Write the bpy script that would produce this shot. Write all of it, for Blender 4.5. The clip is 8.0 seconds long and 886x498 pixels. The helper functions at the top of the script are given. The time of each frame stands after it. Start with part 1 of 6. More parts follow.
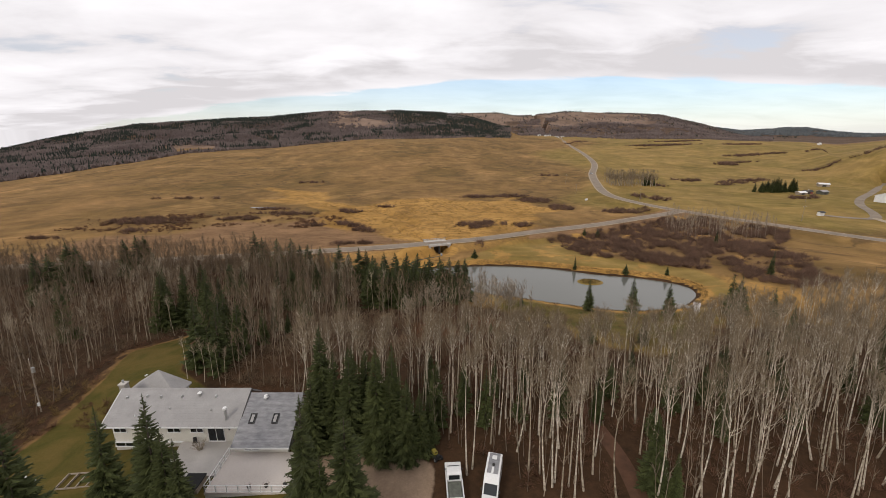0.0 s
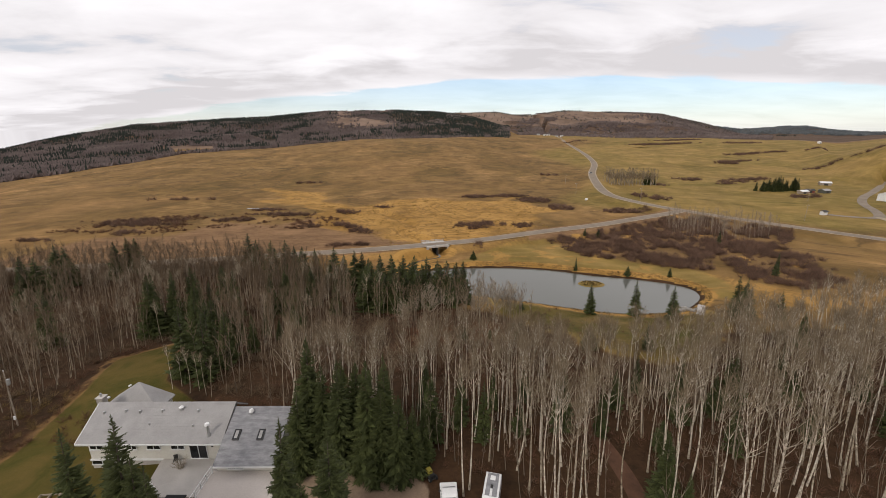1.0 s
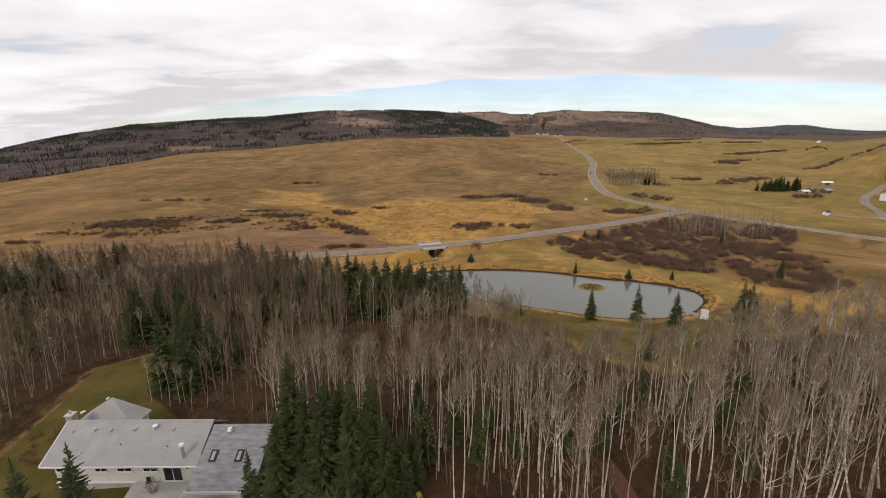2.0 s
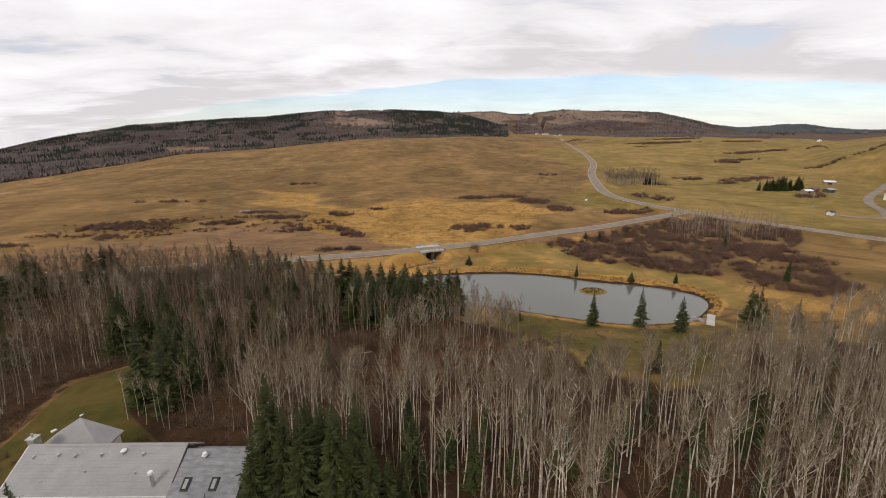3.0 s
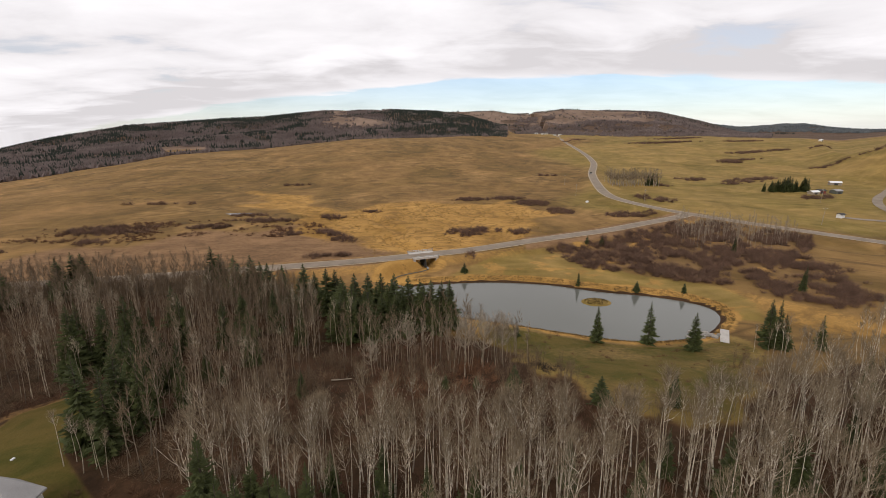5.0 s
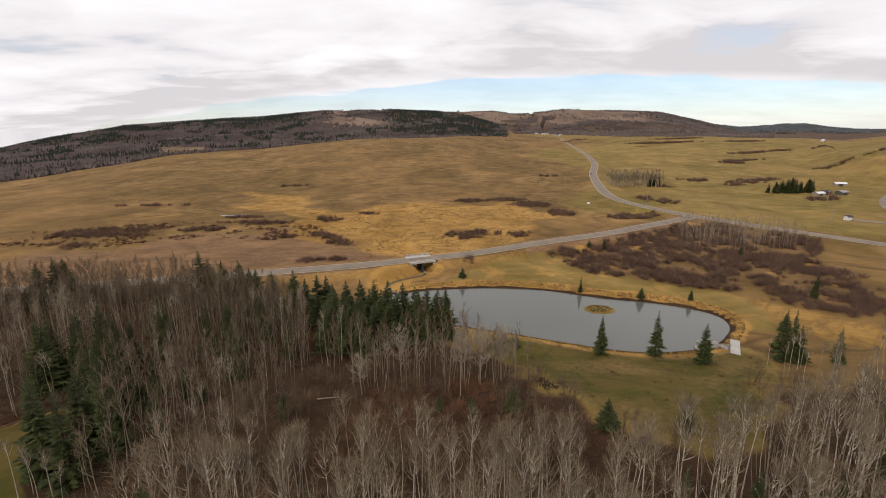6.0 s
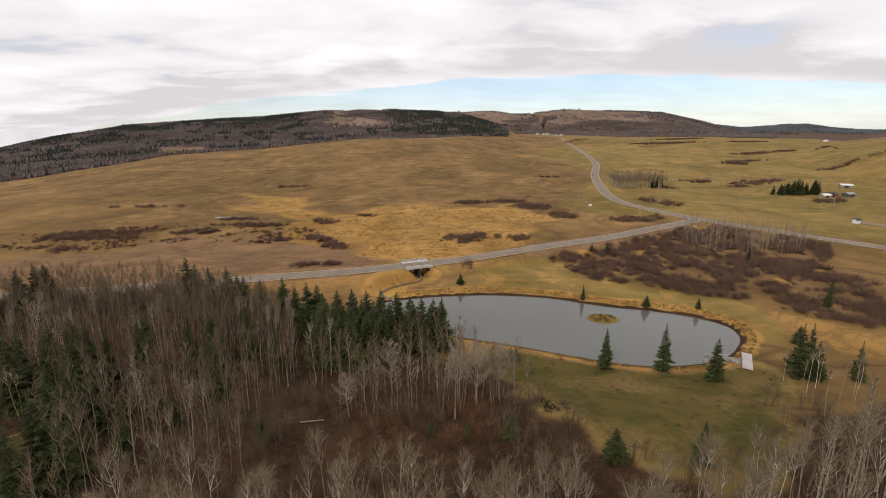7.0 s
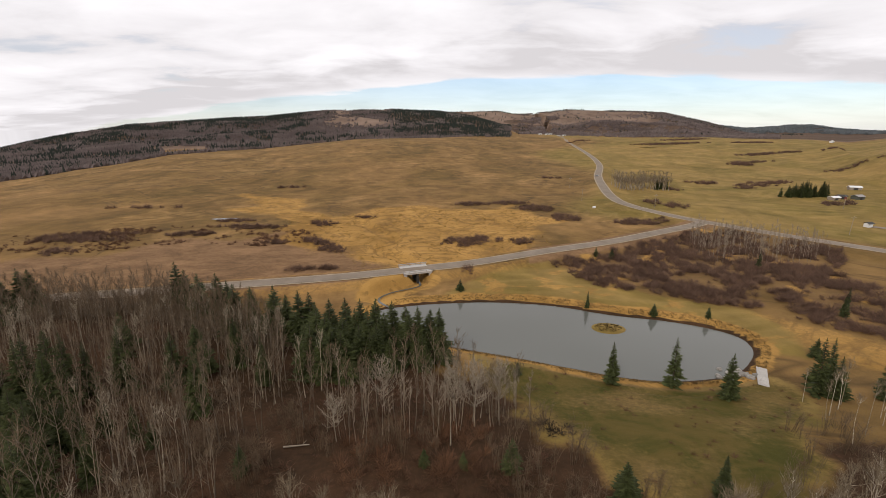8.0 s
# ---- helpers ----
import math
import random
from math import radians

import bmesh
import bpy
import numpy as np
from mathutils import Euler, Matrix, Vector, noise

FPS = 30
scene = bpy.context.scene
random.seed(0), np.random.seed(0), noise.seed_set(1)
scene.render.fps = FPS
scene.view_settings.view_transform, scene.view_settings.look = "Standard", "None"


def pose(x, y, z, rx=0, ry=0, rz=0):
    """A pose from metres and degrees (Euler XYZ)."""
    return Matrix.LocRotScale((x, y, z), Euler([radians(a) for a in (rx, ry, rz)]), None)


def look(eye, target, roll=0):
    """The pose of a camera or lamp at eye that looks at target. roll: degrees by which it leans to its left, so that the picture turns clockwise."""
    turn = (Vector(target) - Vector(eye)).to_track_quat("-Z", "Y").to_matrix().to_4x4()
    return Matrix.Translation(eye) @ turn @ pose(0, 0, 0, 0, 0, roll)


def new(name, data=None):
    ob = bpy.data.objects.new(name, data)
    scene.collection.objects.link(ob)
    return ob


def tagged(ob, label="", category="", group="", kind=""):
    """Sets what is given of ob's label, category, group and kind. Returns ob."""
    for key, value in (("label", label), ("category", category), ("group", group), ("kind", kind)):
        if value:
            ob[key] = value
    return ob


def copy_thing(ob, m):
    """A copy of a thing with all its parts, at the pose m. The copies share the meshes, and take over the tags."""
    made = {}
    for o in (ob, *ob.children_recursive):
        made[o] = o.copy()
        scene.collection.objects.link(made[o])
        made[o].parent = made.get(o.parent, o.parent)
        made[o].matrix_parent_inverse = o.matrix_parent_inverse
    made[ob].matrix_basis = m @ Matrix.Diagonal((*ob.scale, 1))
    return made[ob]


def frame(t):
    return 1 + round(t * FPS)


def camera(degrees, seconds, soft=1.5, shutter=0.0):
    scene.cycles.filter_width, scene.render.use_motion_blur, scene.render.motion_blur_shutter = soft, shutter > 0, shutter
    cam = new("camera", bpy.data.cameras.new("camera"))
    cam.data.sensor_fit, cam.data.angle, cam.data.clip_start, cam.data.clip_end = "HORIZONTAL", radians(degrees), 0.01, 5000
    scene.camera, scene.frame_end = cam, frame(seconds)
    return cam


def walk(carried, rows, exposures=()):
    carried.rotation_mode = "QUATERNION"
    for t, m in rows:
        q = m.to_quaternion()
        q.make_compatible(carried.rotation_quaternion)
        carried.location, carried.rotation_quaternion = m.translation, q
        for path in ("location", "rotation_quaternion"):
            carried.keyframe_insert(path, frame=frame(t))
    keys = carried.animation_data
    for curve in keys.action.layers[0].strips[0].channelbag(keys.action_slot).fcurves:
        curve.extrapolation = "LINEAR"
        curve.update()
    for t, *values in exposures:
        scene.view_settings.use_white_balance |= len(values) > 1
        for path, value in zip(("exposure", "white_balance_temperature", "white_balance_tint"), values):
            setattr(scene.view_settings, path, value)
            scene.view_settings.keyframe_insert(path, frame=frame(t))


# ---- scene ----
# ================= camera =================
cam = camera(94.87, 8.0, soft=0.65)
walk(cam, [
    (0.0, pose(0.00, 0.00, 40.10, 73.813, 0.000, 0.000)),
    (0.5, pose(0.32, 1.53, 40.05, 73.804, 0.051, -0.038)),
    (1.0, pose(0.62, 3.25, 39.93, 73.765, 0.166, -0.108)),
    (1.5, pose(1.14, 4.98, 39.89, 73.744, 0.193, -0.172)),
    (3.0, pose(2.48, 11.09, 39.70, 73.726, 0.363, -0.308)),
    (3.5, pose(3.05, 13.15, 39.73, 73.675, 0.451, -0.345)),
    (4.0, pose(3.63, 15.41, 39.77, 73.676, 0.440, -0.371)),
    (4.5, pose(4.14, 17.66, 39.84, 73.679, 0.412, -0.387)),
    (6.0, pose(5.64, 25.19, 39.92, 73.676, 0.402, -0.342)),
    (6.5, pose(6.30, 27.94, 40.05, 73.664, 0.366, -0.301)),
    (7.0, pose(6.80, 30.48, 40.22, 73.673, 0.346, -0.223)),
    (7.5, pose(7.28, 33.11, 40.31, 73.686, 0.324, -0.079)),
    (8.0, pose(7.78, 35.53, 40.44, 73.674, 0.243, 0.110)),
], exposures=[(0.0, 0.0), (8.0, 0.0)])

# ================= world and light =================
SUN_EL, SUN_AZ = radians(38), radians(215)      # azimuth clockwise from +Y


def make_world():
    w = bpy.data.worlds.new("overcast_sky")
    scene.world = w
    w.use_nodes = True
    nt = w.node_tree
    nt.nodes.clear()
    N, L = nt.nodes.new, nt.links.new
    out, bg = N("ShaderNodeOutputWorld"), N("ShaderNodeBackground")
    L(bg.outputs[0], out.inputs[0])
    sky = N("ShaderNodeTexSky")
    sky.sky_type, sky.sun_disc = "NISHITA", False
    sky.sun_elevation, sky.sun_rotation = SUN_EL, SUN_AZ
    sky.air_density, sky.dust_density, sky.ozone_density = 1.0, 0.5, 4.0
    gain = N("ShaderNodeVectorMath")
    gain.operation = "SCALE"
    gain.inputs[3].default_value = 0.125
    L(sky.outputs[0], gain.inputs[0])
    co = N("ShaderNodeTexCoord")
    sep = N("ShaderNodeSeparateXYZ")
    L(co.outputs["Generated"], sep.inputs[0])

    def math_node(op, a, b=None, c=None, clamp=False):
        n = N("ShaderNodeMath")
        n.operation, n.use_clamp = op, clamp
        for k, v in enumerate((a, b, c)):
            if v is None:
                continue
            if isinstance(v, (int, float)):
                n.inputs[k].default_value = v
            else:
                L(v, n.inputs[k])
        return n.outputs[0]

    # the cloud deck: directions projected on a level sheet overhead
    up = math_node("MAXIMUM", sep.outputs[2], 0.0)
    dz = math_node("ADD", up, 0.12)
    px, py = math_node("DIVIDE", sep.outputs[0], dz), math_node("DIVIDE", sep.outputs[1], dz)
    comb = N("ShaderNodeCombineXYZ")
    L(px, comb.inputs[0]), L(py, comb.inputs[1])

    def cloud_noise(scale, detail, rough, off, stretch=(1, 1, 1)):
        mp = N("ShaderNodeMapping")
        mp.inputs["Location"].default_value = off
        mp.inputs["Scale"].default_value = stretch
        L(comb.outputs[0], mp.inputs[0])
        n = N("ShaderNodeTexNoise")
        n.inputs["Scale"].default_value = scale
        n.inputs["Detail"].default_value, n.inputs["Roughness"].default_value = detail, rough
        n.inputs["Distortion"].default_value = 0.4
        L(mp.outputs[0], n.inputs[0])
        return n.outputs[0]

    big = cloud_noise(0.55, 5, 0.5, (3.1, 1.7, 0), (0.7, 1.0, 1))
    fine = cloud_noise(1.8, 6, 0.55, (0.4, 5.2, 0), (0.7, 1.0, 1))
    # the deck ends far off; beyond it a strip of clear sky stands over the hills
    lean = math_node("MULTIPLY_ADD", math_node("ABSOLUTE", px), -0.105, math_node("MULTIPLY", px, 0.245))
    reach = math_node("ADD", lean, py)
    edge = math_node("MULTIPLY_ADD", fine, 0.7, math_node("MULTIPLY_ADD", big, 1.0, 3.62))
    gap = N("ShaderNodeMapRange")
    gap.interpolation_type = "SMOOTHSTEP"
    L(math_node("SUBTRACT", edge, reach), gap.inputs[0])
    gap.inputs[1].default_value, gap.inputs[2].default_value = -0.10, 0.22
    # thin breaks in the deck
    br = N("ShaderNodeMapRange")
    br.interpolation_type = "SMOOTHSTEP"
    L(math_node("MULTIPLY_ADD", fine, 0.5, math_node("MULTIPLY", big, 0.75)), br.inputs[0])
    br.inputs[1].default_value, br.inputs[2].default_value = 0.46, 0.56
    cover = math_node("MULTIPLY", gap.outputs[0], math_node("MULTIPLY_ADD", br.outputs[0], 0.26, 0.74, clamp=True))
    # haze close over the horizon
    haze = N("ShaderNodeMapRange")
    L(sep.outputs[2], haze.inputs[0])
    haze.inputs[1].default_value, haze.inputs[2].default_value = 0.0, 0.13
    haze.inputs[3].default_value, haze.inputs[4].default_value = 0.50, 0.30
    cover = math_node("MAXIMUM", cover, haze.outputs[0])

    shade = N("ShaderNodeValToRGB")
    # the deck's underside greys towards its far rim
    rim = N("ShaderNodeMapRange")
    rim.interpolation_type = "SMOOTHSTEP"
    L(math_node("ABSOLUTE", math_node("SUBTRACT", math_node("SUBTRACT", edge, reach), 0.75)), rim.inputs[0])
    rim.inputs[1].default_value, rim.inputs[2].default_value = 0.15, 0.75
    rim.inputs[3].default_value, rim.inputs[4].default_value = 0.15, 0.0
    tone = math_node("MULTIPLY_ADD", big, 0.55, math_node("MULTIPLY", fine, 0.45))
    L(math_node("SUBTRACT", tone, rim.outputs[0]), shade.inputs[0])
    els = shade.color_ramp.elements
    els[0].position, els[0].color = 0.36, (0.66, 0.63, 0.645, 1)
    els[1].position, els[1].color = 0.60, (0.95, 0.92, 0.94, 1)
    e = els.new(0.47)
    e.color = (0.82, 0.79, 0.81, 1)
    mix = N("ShaderNodeMix")
    mix.data_type = "RGBA"
    L(cover, mix.inputs["Factor"])
    L(gain.outputs[0], mix.inputs[6]), L(shade.outputs[0], mix.inputs[7])
    L(mix.outputs[2], bg.inputs[0])
    bg.inputs[1].default_value = 1.1


make_world()
sun = new("sun", bpy.data.lights.new("sun", "SUN"))
sun.data.energy, sun.data.angle, sun.data.color = 1.25, radians(12), (1.0, 0.92, 0.80)
sun.matrix_world = look((math.sin(SUN_AZ) * math.cos(SUN_EL) * 50, math.cos(SUN_AZ) * math.cos(SUN_EL) * 50, math.sin(SUN_EL) * 50), (0, 0, 0))

# ================= materials =================


def node_mat(name):
    m = bpy.data.materials.new(name)
    m.use_nodes = True
    nt = m.node_tree
    return m, nt, nt.nodes["Principled BSDF"]


def ramp(nt, fac, stops):
    r = nt.nodes.new("ShaderNodeValToRGB")
    nt.links.new(fac, r.inputs[0])
    els = r.color_ramp.elements
    while len(els) < len(stops):
        els.new(0.5)
    for el, (p, c) in zip(els, stops):
        el.position, el.color = p, (*c, 1)
    return r.outputs[0]


def noise_tex(nt, scale, detail=5, rough=0.6, stretch=(1, 1, 1), space="Object"):
    co, mp, n = nt.nodes.new("ShaderNodeTexCoord"), nt.nodes.new("ShaderNodeMapping"), nt.nodes.new("ShaderNodeTexNoise")
    mp.inputs["Scale"].default_value = stretch
    n.inputs["Scale"].default_value, n.inputs["Detail"].default_value, n.inputs["Roughness"].default_value = scale, detail, rough
    nt.links.new(co.outputs[space], mp.inputs[0])
    nt.links.new(mp.outputs[0], n.inputs[0])
    return n.outputs[0]


def blend(nt, fac, a, b, mode="MIX"):
    x = nt.nodes.new("ShaderNodeMix")
    x.data_type, x.blend_type = "RGBA", mode
    for sock, v in ((x.inputs["Factor"], fac), (x.inputs[6], a), (x.inputs[7], b)):
        if isinstance(v, (int, float)):
            sock.default_value = v
        elif isinstance(v, tuple):
            sock.default_value = (*v, 1)
        else:
            nt.links.new(v, sock)
    return x.outputs[2]


def add_bump(nt, bsdf, height, strength, dist):
    b = nt.nodes.new("ShaderNodeBump")
    b.inputs["Strength"].default_value, b.inputs["Distance"].default_value = strength, dist
    nt.links.new(height, b.inputs["Height"])
    nt.links.new(b.outputs[0], bsdf.inputs["Normal"])


def simple(name, a, b, scale=3.0, rough=0.8, metal=0.0, bump=0.2, dist=0.02, fine=18.0, vary=0.0, island=0.0, stretch=(1, 1, 1), spec=0.3):
    """Two colours mixed by coarse and fine grain, with relief; vary: by object, island: by loose piece."""
    m, nt, bs = node_mat(name)
    n1, n2 = noise_tex(nt, scale, 5, 0.6, stretch), noise_tex(nt, scale * fine, 3, 0.6, stretch)
    col = ramp(nt, n1, [(0.3, a), (0.7, b)])
    g = ramp(nt, n2, [(0.25, (0.72, 0.72, 0.72)), (0.75, (1.0, 1.0, 1.0))])
    col = blend(nt, 0.8, col, g, "MULTIPLY")
    for amount, kind in ((vary, "ShaderNodeObjectInfo"), (island, "ShaderNodeNewGeometry")):
        if amount:
            src = nt.nodes.new(kind).outputs["Random" if "Object" in kind else "Random Per Island"]
            lo, hi = 1 - amount, 1.0
            col = blend(nt, 1.0, col, ramp(nt, src, [(0.0, (lo, lo, lo)), (1.0, (hi, hi, hi))]), "MULTIPLY")
    nt.links.new(col, bs.inputs["Base Color"])
    bs.inputs["Roughness"].default_value, bs.inputs["Metallic"].default_value = rough, metal
    bs.inputs["Specular IOR Level"].default_value = spec
    if bump:
        add_bump(nt, bs, n2, bump, dist)
    return m


def ground_material():
    m, nt, bs = node_mat("ground_cover")
    L = nt.links.new

    def attr(name):
        a = nt.nodes.new("ShaderNodeAttribute")
        a.attribute_name = name
        s = nt.nodes.new("ShaderNodeSeparateColor")
        L(a.outputs["Color"], s.inputs[0])
        return list(s.outputs) + [a.outputs["Alpha"]]
    za, zb = attr("zone_a"), attr("zone_b")
    n_big, n_mid = noise_tex(nt, 0.012, 6, 0.6), noise_tex(nt, 0.09, 6, 0.65)
    n_fine, n_grain = noise_tex(nt, 0.9, 5, 0.7), noise_tex(nt, 5.0, 4, 0.7)
    streak = noise_tex(nt, 0.026, 7, 0.70, (0.6, 1.1, 1))
    wisp = noise_tex(nt, 0.15, 6, 0.72, (0.55, 1.1, 1))

    def two(fac, a, b, lo=0.35, hi=0.65):
        return ramp(nt, fac, [(lo, a), (hi, b)])
    def warped(scale, detail, rough, stretch, warp, shift=(0, 0, 0)):
        n = noise_tex(nt, scale, detail, rough, stretch).node
        n.inputs["Distortion"].default_value = warp
        n.inputs[0].links[0].from_node.inputs["Location"].default_value = shift
        return n.outputs[0]

    def veins(fac, half=0.018):
        """Thin winding lines where the field of values crosses the middle."""
        return ramp(nt, fac, [(0.5 - 2.2 * half, (0, 0, 0)), (0.5, (1, 1, 1)), (0.5 + 2.2 * half, (0, 0, 0))])

    def gain(sock, k):
        a = nt.nodes.new("ShaderNodeMath")
        a.operation, a.inputs[1].default_value = "MULTIPLY", k
        L(sock, a.inputs[0])
        return a.outputs[0]
    swale = warped(0.0062, 5, 0.5, (0.8, 0.6, 1), 1.0)
    mottle = warped(0.024, 6, 0.6, (0.8, 0.45, 1), 1.0, (4, 9, 0))
    rill = warped(0.011, 4, 0.5, (0.7, 0.9, 1), 2.0, (11, 3, 0))
    straw_line = warped(0.019, 5, 0.55, (0.6, 0.8, 1), 2.2, (1, 17, 0))
    # dry range grass, tan with olive and straw streaks
    dry = blend(nt, 0.6, two(n_big, (0.168, 0.111, 0.036), (0.331, 0.189, 0.077), 0.42, 0.58), two(streak, (0.109, 0.071, 0.024), (0.354, 0.202, 0.084), 0.38, 0.64))
    dry = blend(nt, 0.45, dry, two(wisp, (0.099, 0.064, 0.023), (0.364, 0.218, 0.096), 0.40, 0.62))
    dry = blend(nt, 0.55, dry, two(swale, (0.123, 0.084, 0.025), (0.272, 0.158, 0.060), 0.38, 0.62))
    dry = blend(nt, 0.50, dry, two(mottle, (0.125, 0.081, 0.026), (0.296, 0.173, 0.069), 0.36, 0.64))
    dry = blend(nt, gain(blend(nt, 1.0, veins(straw_line, 0.03), two(n_big, (0, 0, 0), (1, 1, 1), 0.46, 0.60), "MULTIPLY"), 0.55), dry, (0.416, 0.254, 0.106))
    dry = blend(nt, gain(blend(nt, 1.0, veins(rill, 0.007), two(swale, (1, 1, 1), (0, 0, 0), 0.42, 0.54), "MULTIPLY"), 0.75), dry, (0.088, 0.056, 0.025))
    dry = blend(nt, 0.45, dry, two(n_mid, (0.62, 0.60, 0.60), (1.0, 1.0, 1.0), 0.36, 0.56), "MULTIPLY")
    green = blend(nt, 0.5, two(n_mid, (0.116, 0.089, 0.023), (0.208, 0.144, 0.040), 0.4, 0.6), two(streak, (0.152, 0.111, 0.029), (0.289, 0.184, 0.065), 0.38, 0.62))
    green = blend(nt, 0.5, green, two(swale, (0.172, 0.134, 0.029), (0.343, 0.228, 0.072), 0.40, 0.60))
    green = blend(nt, 0.4, green, two(mottle, (0.156, 0.118, 0.029), (0.359, 0.228, 0.084), 0.38, 0.62))
    green = blend(nt, gain(veins(straw_line, 0.03), 0.30), green, (0.400, 0.270, 0.105))
    green = blend(nt, 0.35, green, two(n_mid, (0.66, 0.64, 0.62), (1.0, 1.0, 1.0), 0.36, 0.56), "MULTIPLY")
    marsh = blend(nt, 0.5, two(n_mid, (0.270, 0.150, 0.040), (0.468, 0.267, 0.079), 0.4, 0.6), two(mottle, (0.250, 0.136, 0.035), (0.520, 0.296, 0.088), 0.38, 0.62))
    marsh = blend(nt, gain(veins(warped(0.05, 5, 0.6, (0.7, 0.8, 1), 2.0, (3, 3, 0)), 0.02), 0.55), marsh, (0.135, 0.076, 0.029))
    litter = blend(nt, 0.5, two(n_fine, (0.027, 0.017, 0.010), (0.086, 0.045, 0.024)), two(n_mid, (0.033, 0.021, 0.011), (0.089, 0.047, 0.024)))
    lawn = blend(nt, 0.5, two(n_mid, (0.069, 0.060, 0.012), (0.123, 0.091, 0.019)), two(n_mid, (0.062, 0.064, 0.013), (0.130, 0.095, 0.027)))
    lawn = blend(nt, 0.45, lawn, two(warped(0.14, 5, 0.6, (1, 1, 1), 1.0), (0.052, 0.056, 0.011), (0.156, 0.103, 0.033), 0.38, 0.62))
    soil = blend(nt, 0.5, two(n_fine, (0.151, 0.087, 0.045), (0.260, 0.155, 0.082)), two(wisp, (0.140, 0.082, 0.041), (0.302, 0.180, 0.094), 0.4, 0.6))
    gravel = blend(nt, 0.5, two(n_fine, (0.229, 0.160, 0.110), (0.322, 0.233, 0.163)), two(n_mid, (0.208, 0.145, 0.096), (0.312, 0.228, 0.158)))

    breeze = two(warped(0.075, 6, 0.66, (0.55, 0.42, 1), 0.8, (7, 2, 0)), (0.76, 0.75, 0.72), (1.27, 1.24, 1.18), 0.36, 0.64)
    dry, green, soil = (blend(nt, k, c, breeze, "MULTIPLY") for k, c in ((0.85, dry), (0.7, green), (0.6, soil)))
    # pink-brown hill grass, with the grey of distance haze mixed into its colour
    hazed_grass = blend(nt, 0.5, two(swale, (0.139, 0.092, 0.064), (0.258, 0.179, 0.133), 0.4, 0.6), two(mottle, (0.148, 0.097, 0.067), (0.271, 0.190, 0.141), 0.38, 0.62))
    # ragged borders between the covers
    def ragged(sock):
        a = nt.nodes.new("ShaderNodeMath")
        a.operation = "MULTIPLY_ADD"
        L(n_fine, a.inputs[0])
        a.inputs[1].default_value = 0.55
        L(sock, a.inputs[2])
        r = nt.nodes.new("ShaderNodeMapRange")
        r.interpolation_type = "SMOOTHSTEP"
        L(a.outputs[0], r.inputs[0])
        r.inputs[1].default_value, r.inputs[2].default_value = 0.6, 0.95
        return r.outputs[0]
    col = dry
    for sock, c in ((zb[0], green), (zb[1], soil), (za[3], hazed_grass), (za[2], marsh), (za[1], litter), (za[0], lawn), (zb[2], gravel)):
        col = blend(nt, ragged(sock), col, c)
    col = blend(nt, 0.7, col, two(n_grain, (0.68, 0.68, 0.68), (1, 1, 1), 0.3, 0.7), "MULTIPLY")
    L(col, bs.inputs["Base Color"])
    bs.inputs["Roughness"].default_value, bs.inputs["Specular IOR Level"].default_value = 0.95, 0.1
    add_bump(nt, bs, n_fine, 0.6, 0.25)
    return m


def bark_material():
    m, nt, bs = node_mat("aspen_bark")
    n = noise_tex(nt, 1.1, 5, 0.7, (1, 1, 2.2))
    w = noise_tex(nt, 3.0, 4, 0.7, (1, 1, 2.5))
    col = ramp(nt, n, [(0.36, (0.30, 0.255, 0.20)), (0.48, (0.62, 0.57, 0.49)), (0.60, (0.86, 0.81, 0.73))])
    col = blend(nt, 1.0, col, ramp(nt, w, [(0.36, (0.20, 0.17, 0.15)), (0.46, (1, 1, 1))]), "MULTIPLY")
    src = nt.nodes.new("ShaderNodeNewGeometry").outputs["Random Per Island"]
    col = blend(nt, 1.0, col, ramp(nt, src, [(0.0, (0.70, 0.66, 0.60)), (1.0, (1, 1, 1))]), "MULTIPLY")
    tree = nt.nodes.new("ShaderNodeObjectInfo").outputs["Random"]
    col = blend(nt, 1.0, col, ramp(nt, tree, [(0.0, (0.50, 0.45, 0.37)), (0.6, (0.82, 0.78, 0.72)), (1.0, (1, 0.98, 0.94))]), "MULTIPLY")
    nt.links.new(col, bs.inputs["Base Color"])
    bs.inputs["Roughness"].default_value = 0.85
    return m


def water_material():
    m, nt, bs = node_mat("pond_water")
    bs.inputs["Base Color"].default_value = (0.112, 0.114, 0.099, 1)
    bs.inputs["Roughness"].default_value = 0.03
    bs.inputs["IOR"].default_value = 1.45
    bs.inputs["Specular IOR Level"].default_value = 0.5
    add_bump(nt, bs, noise_tex(nt, 2.2, 3, 0.5, (1, 1.6, 1)), 0.03, 0.02)
    return m


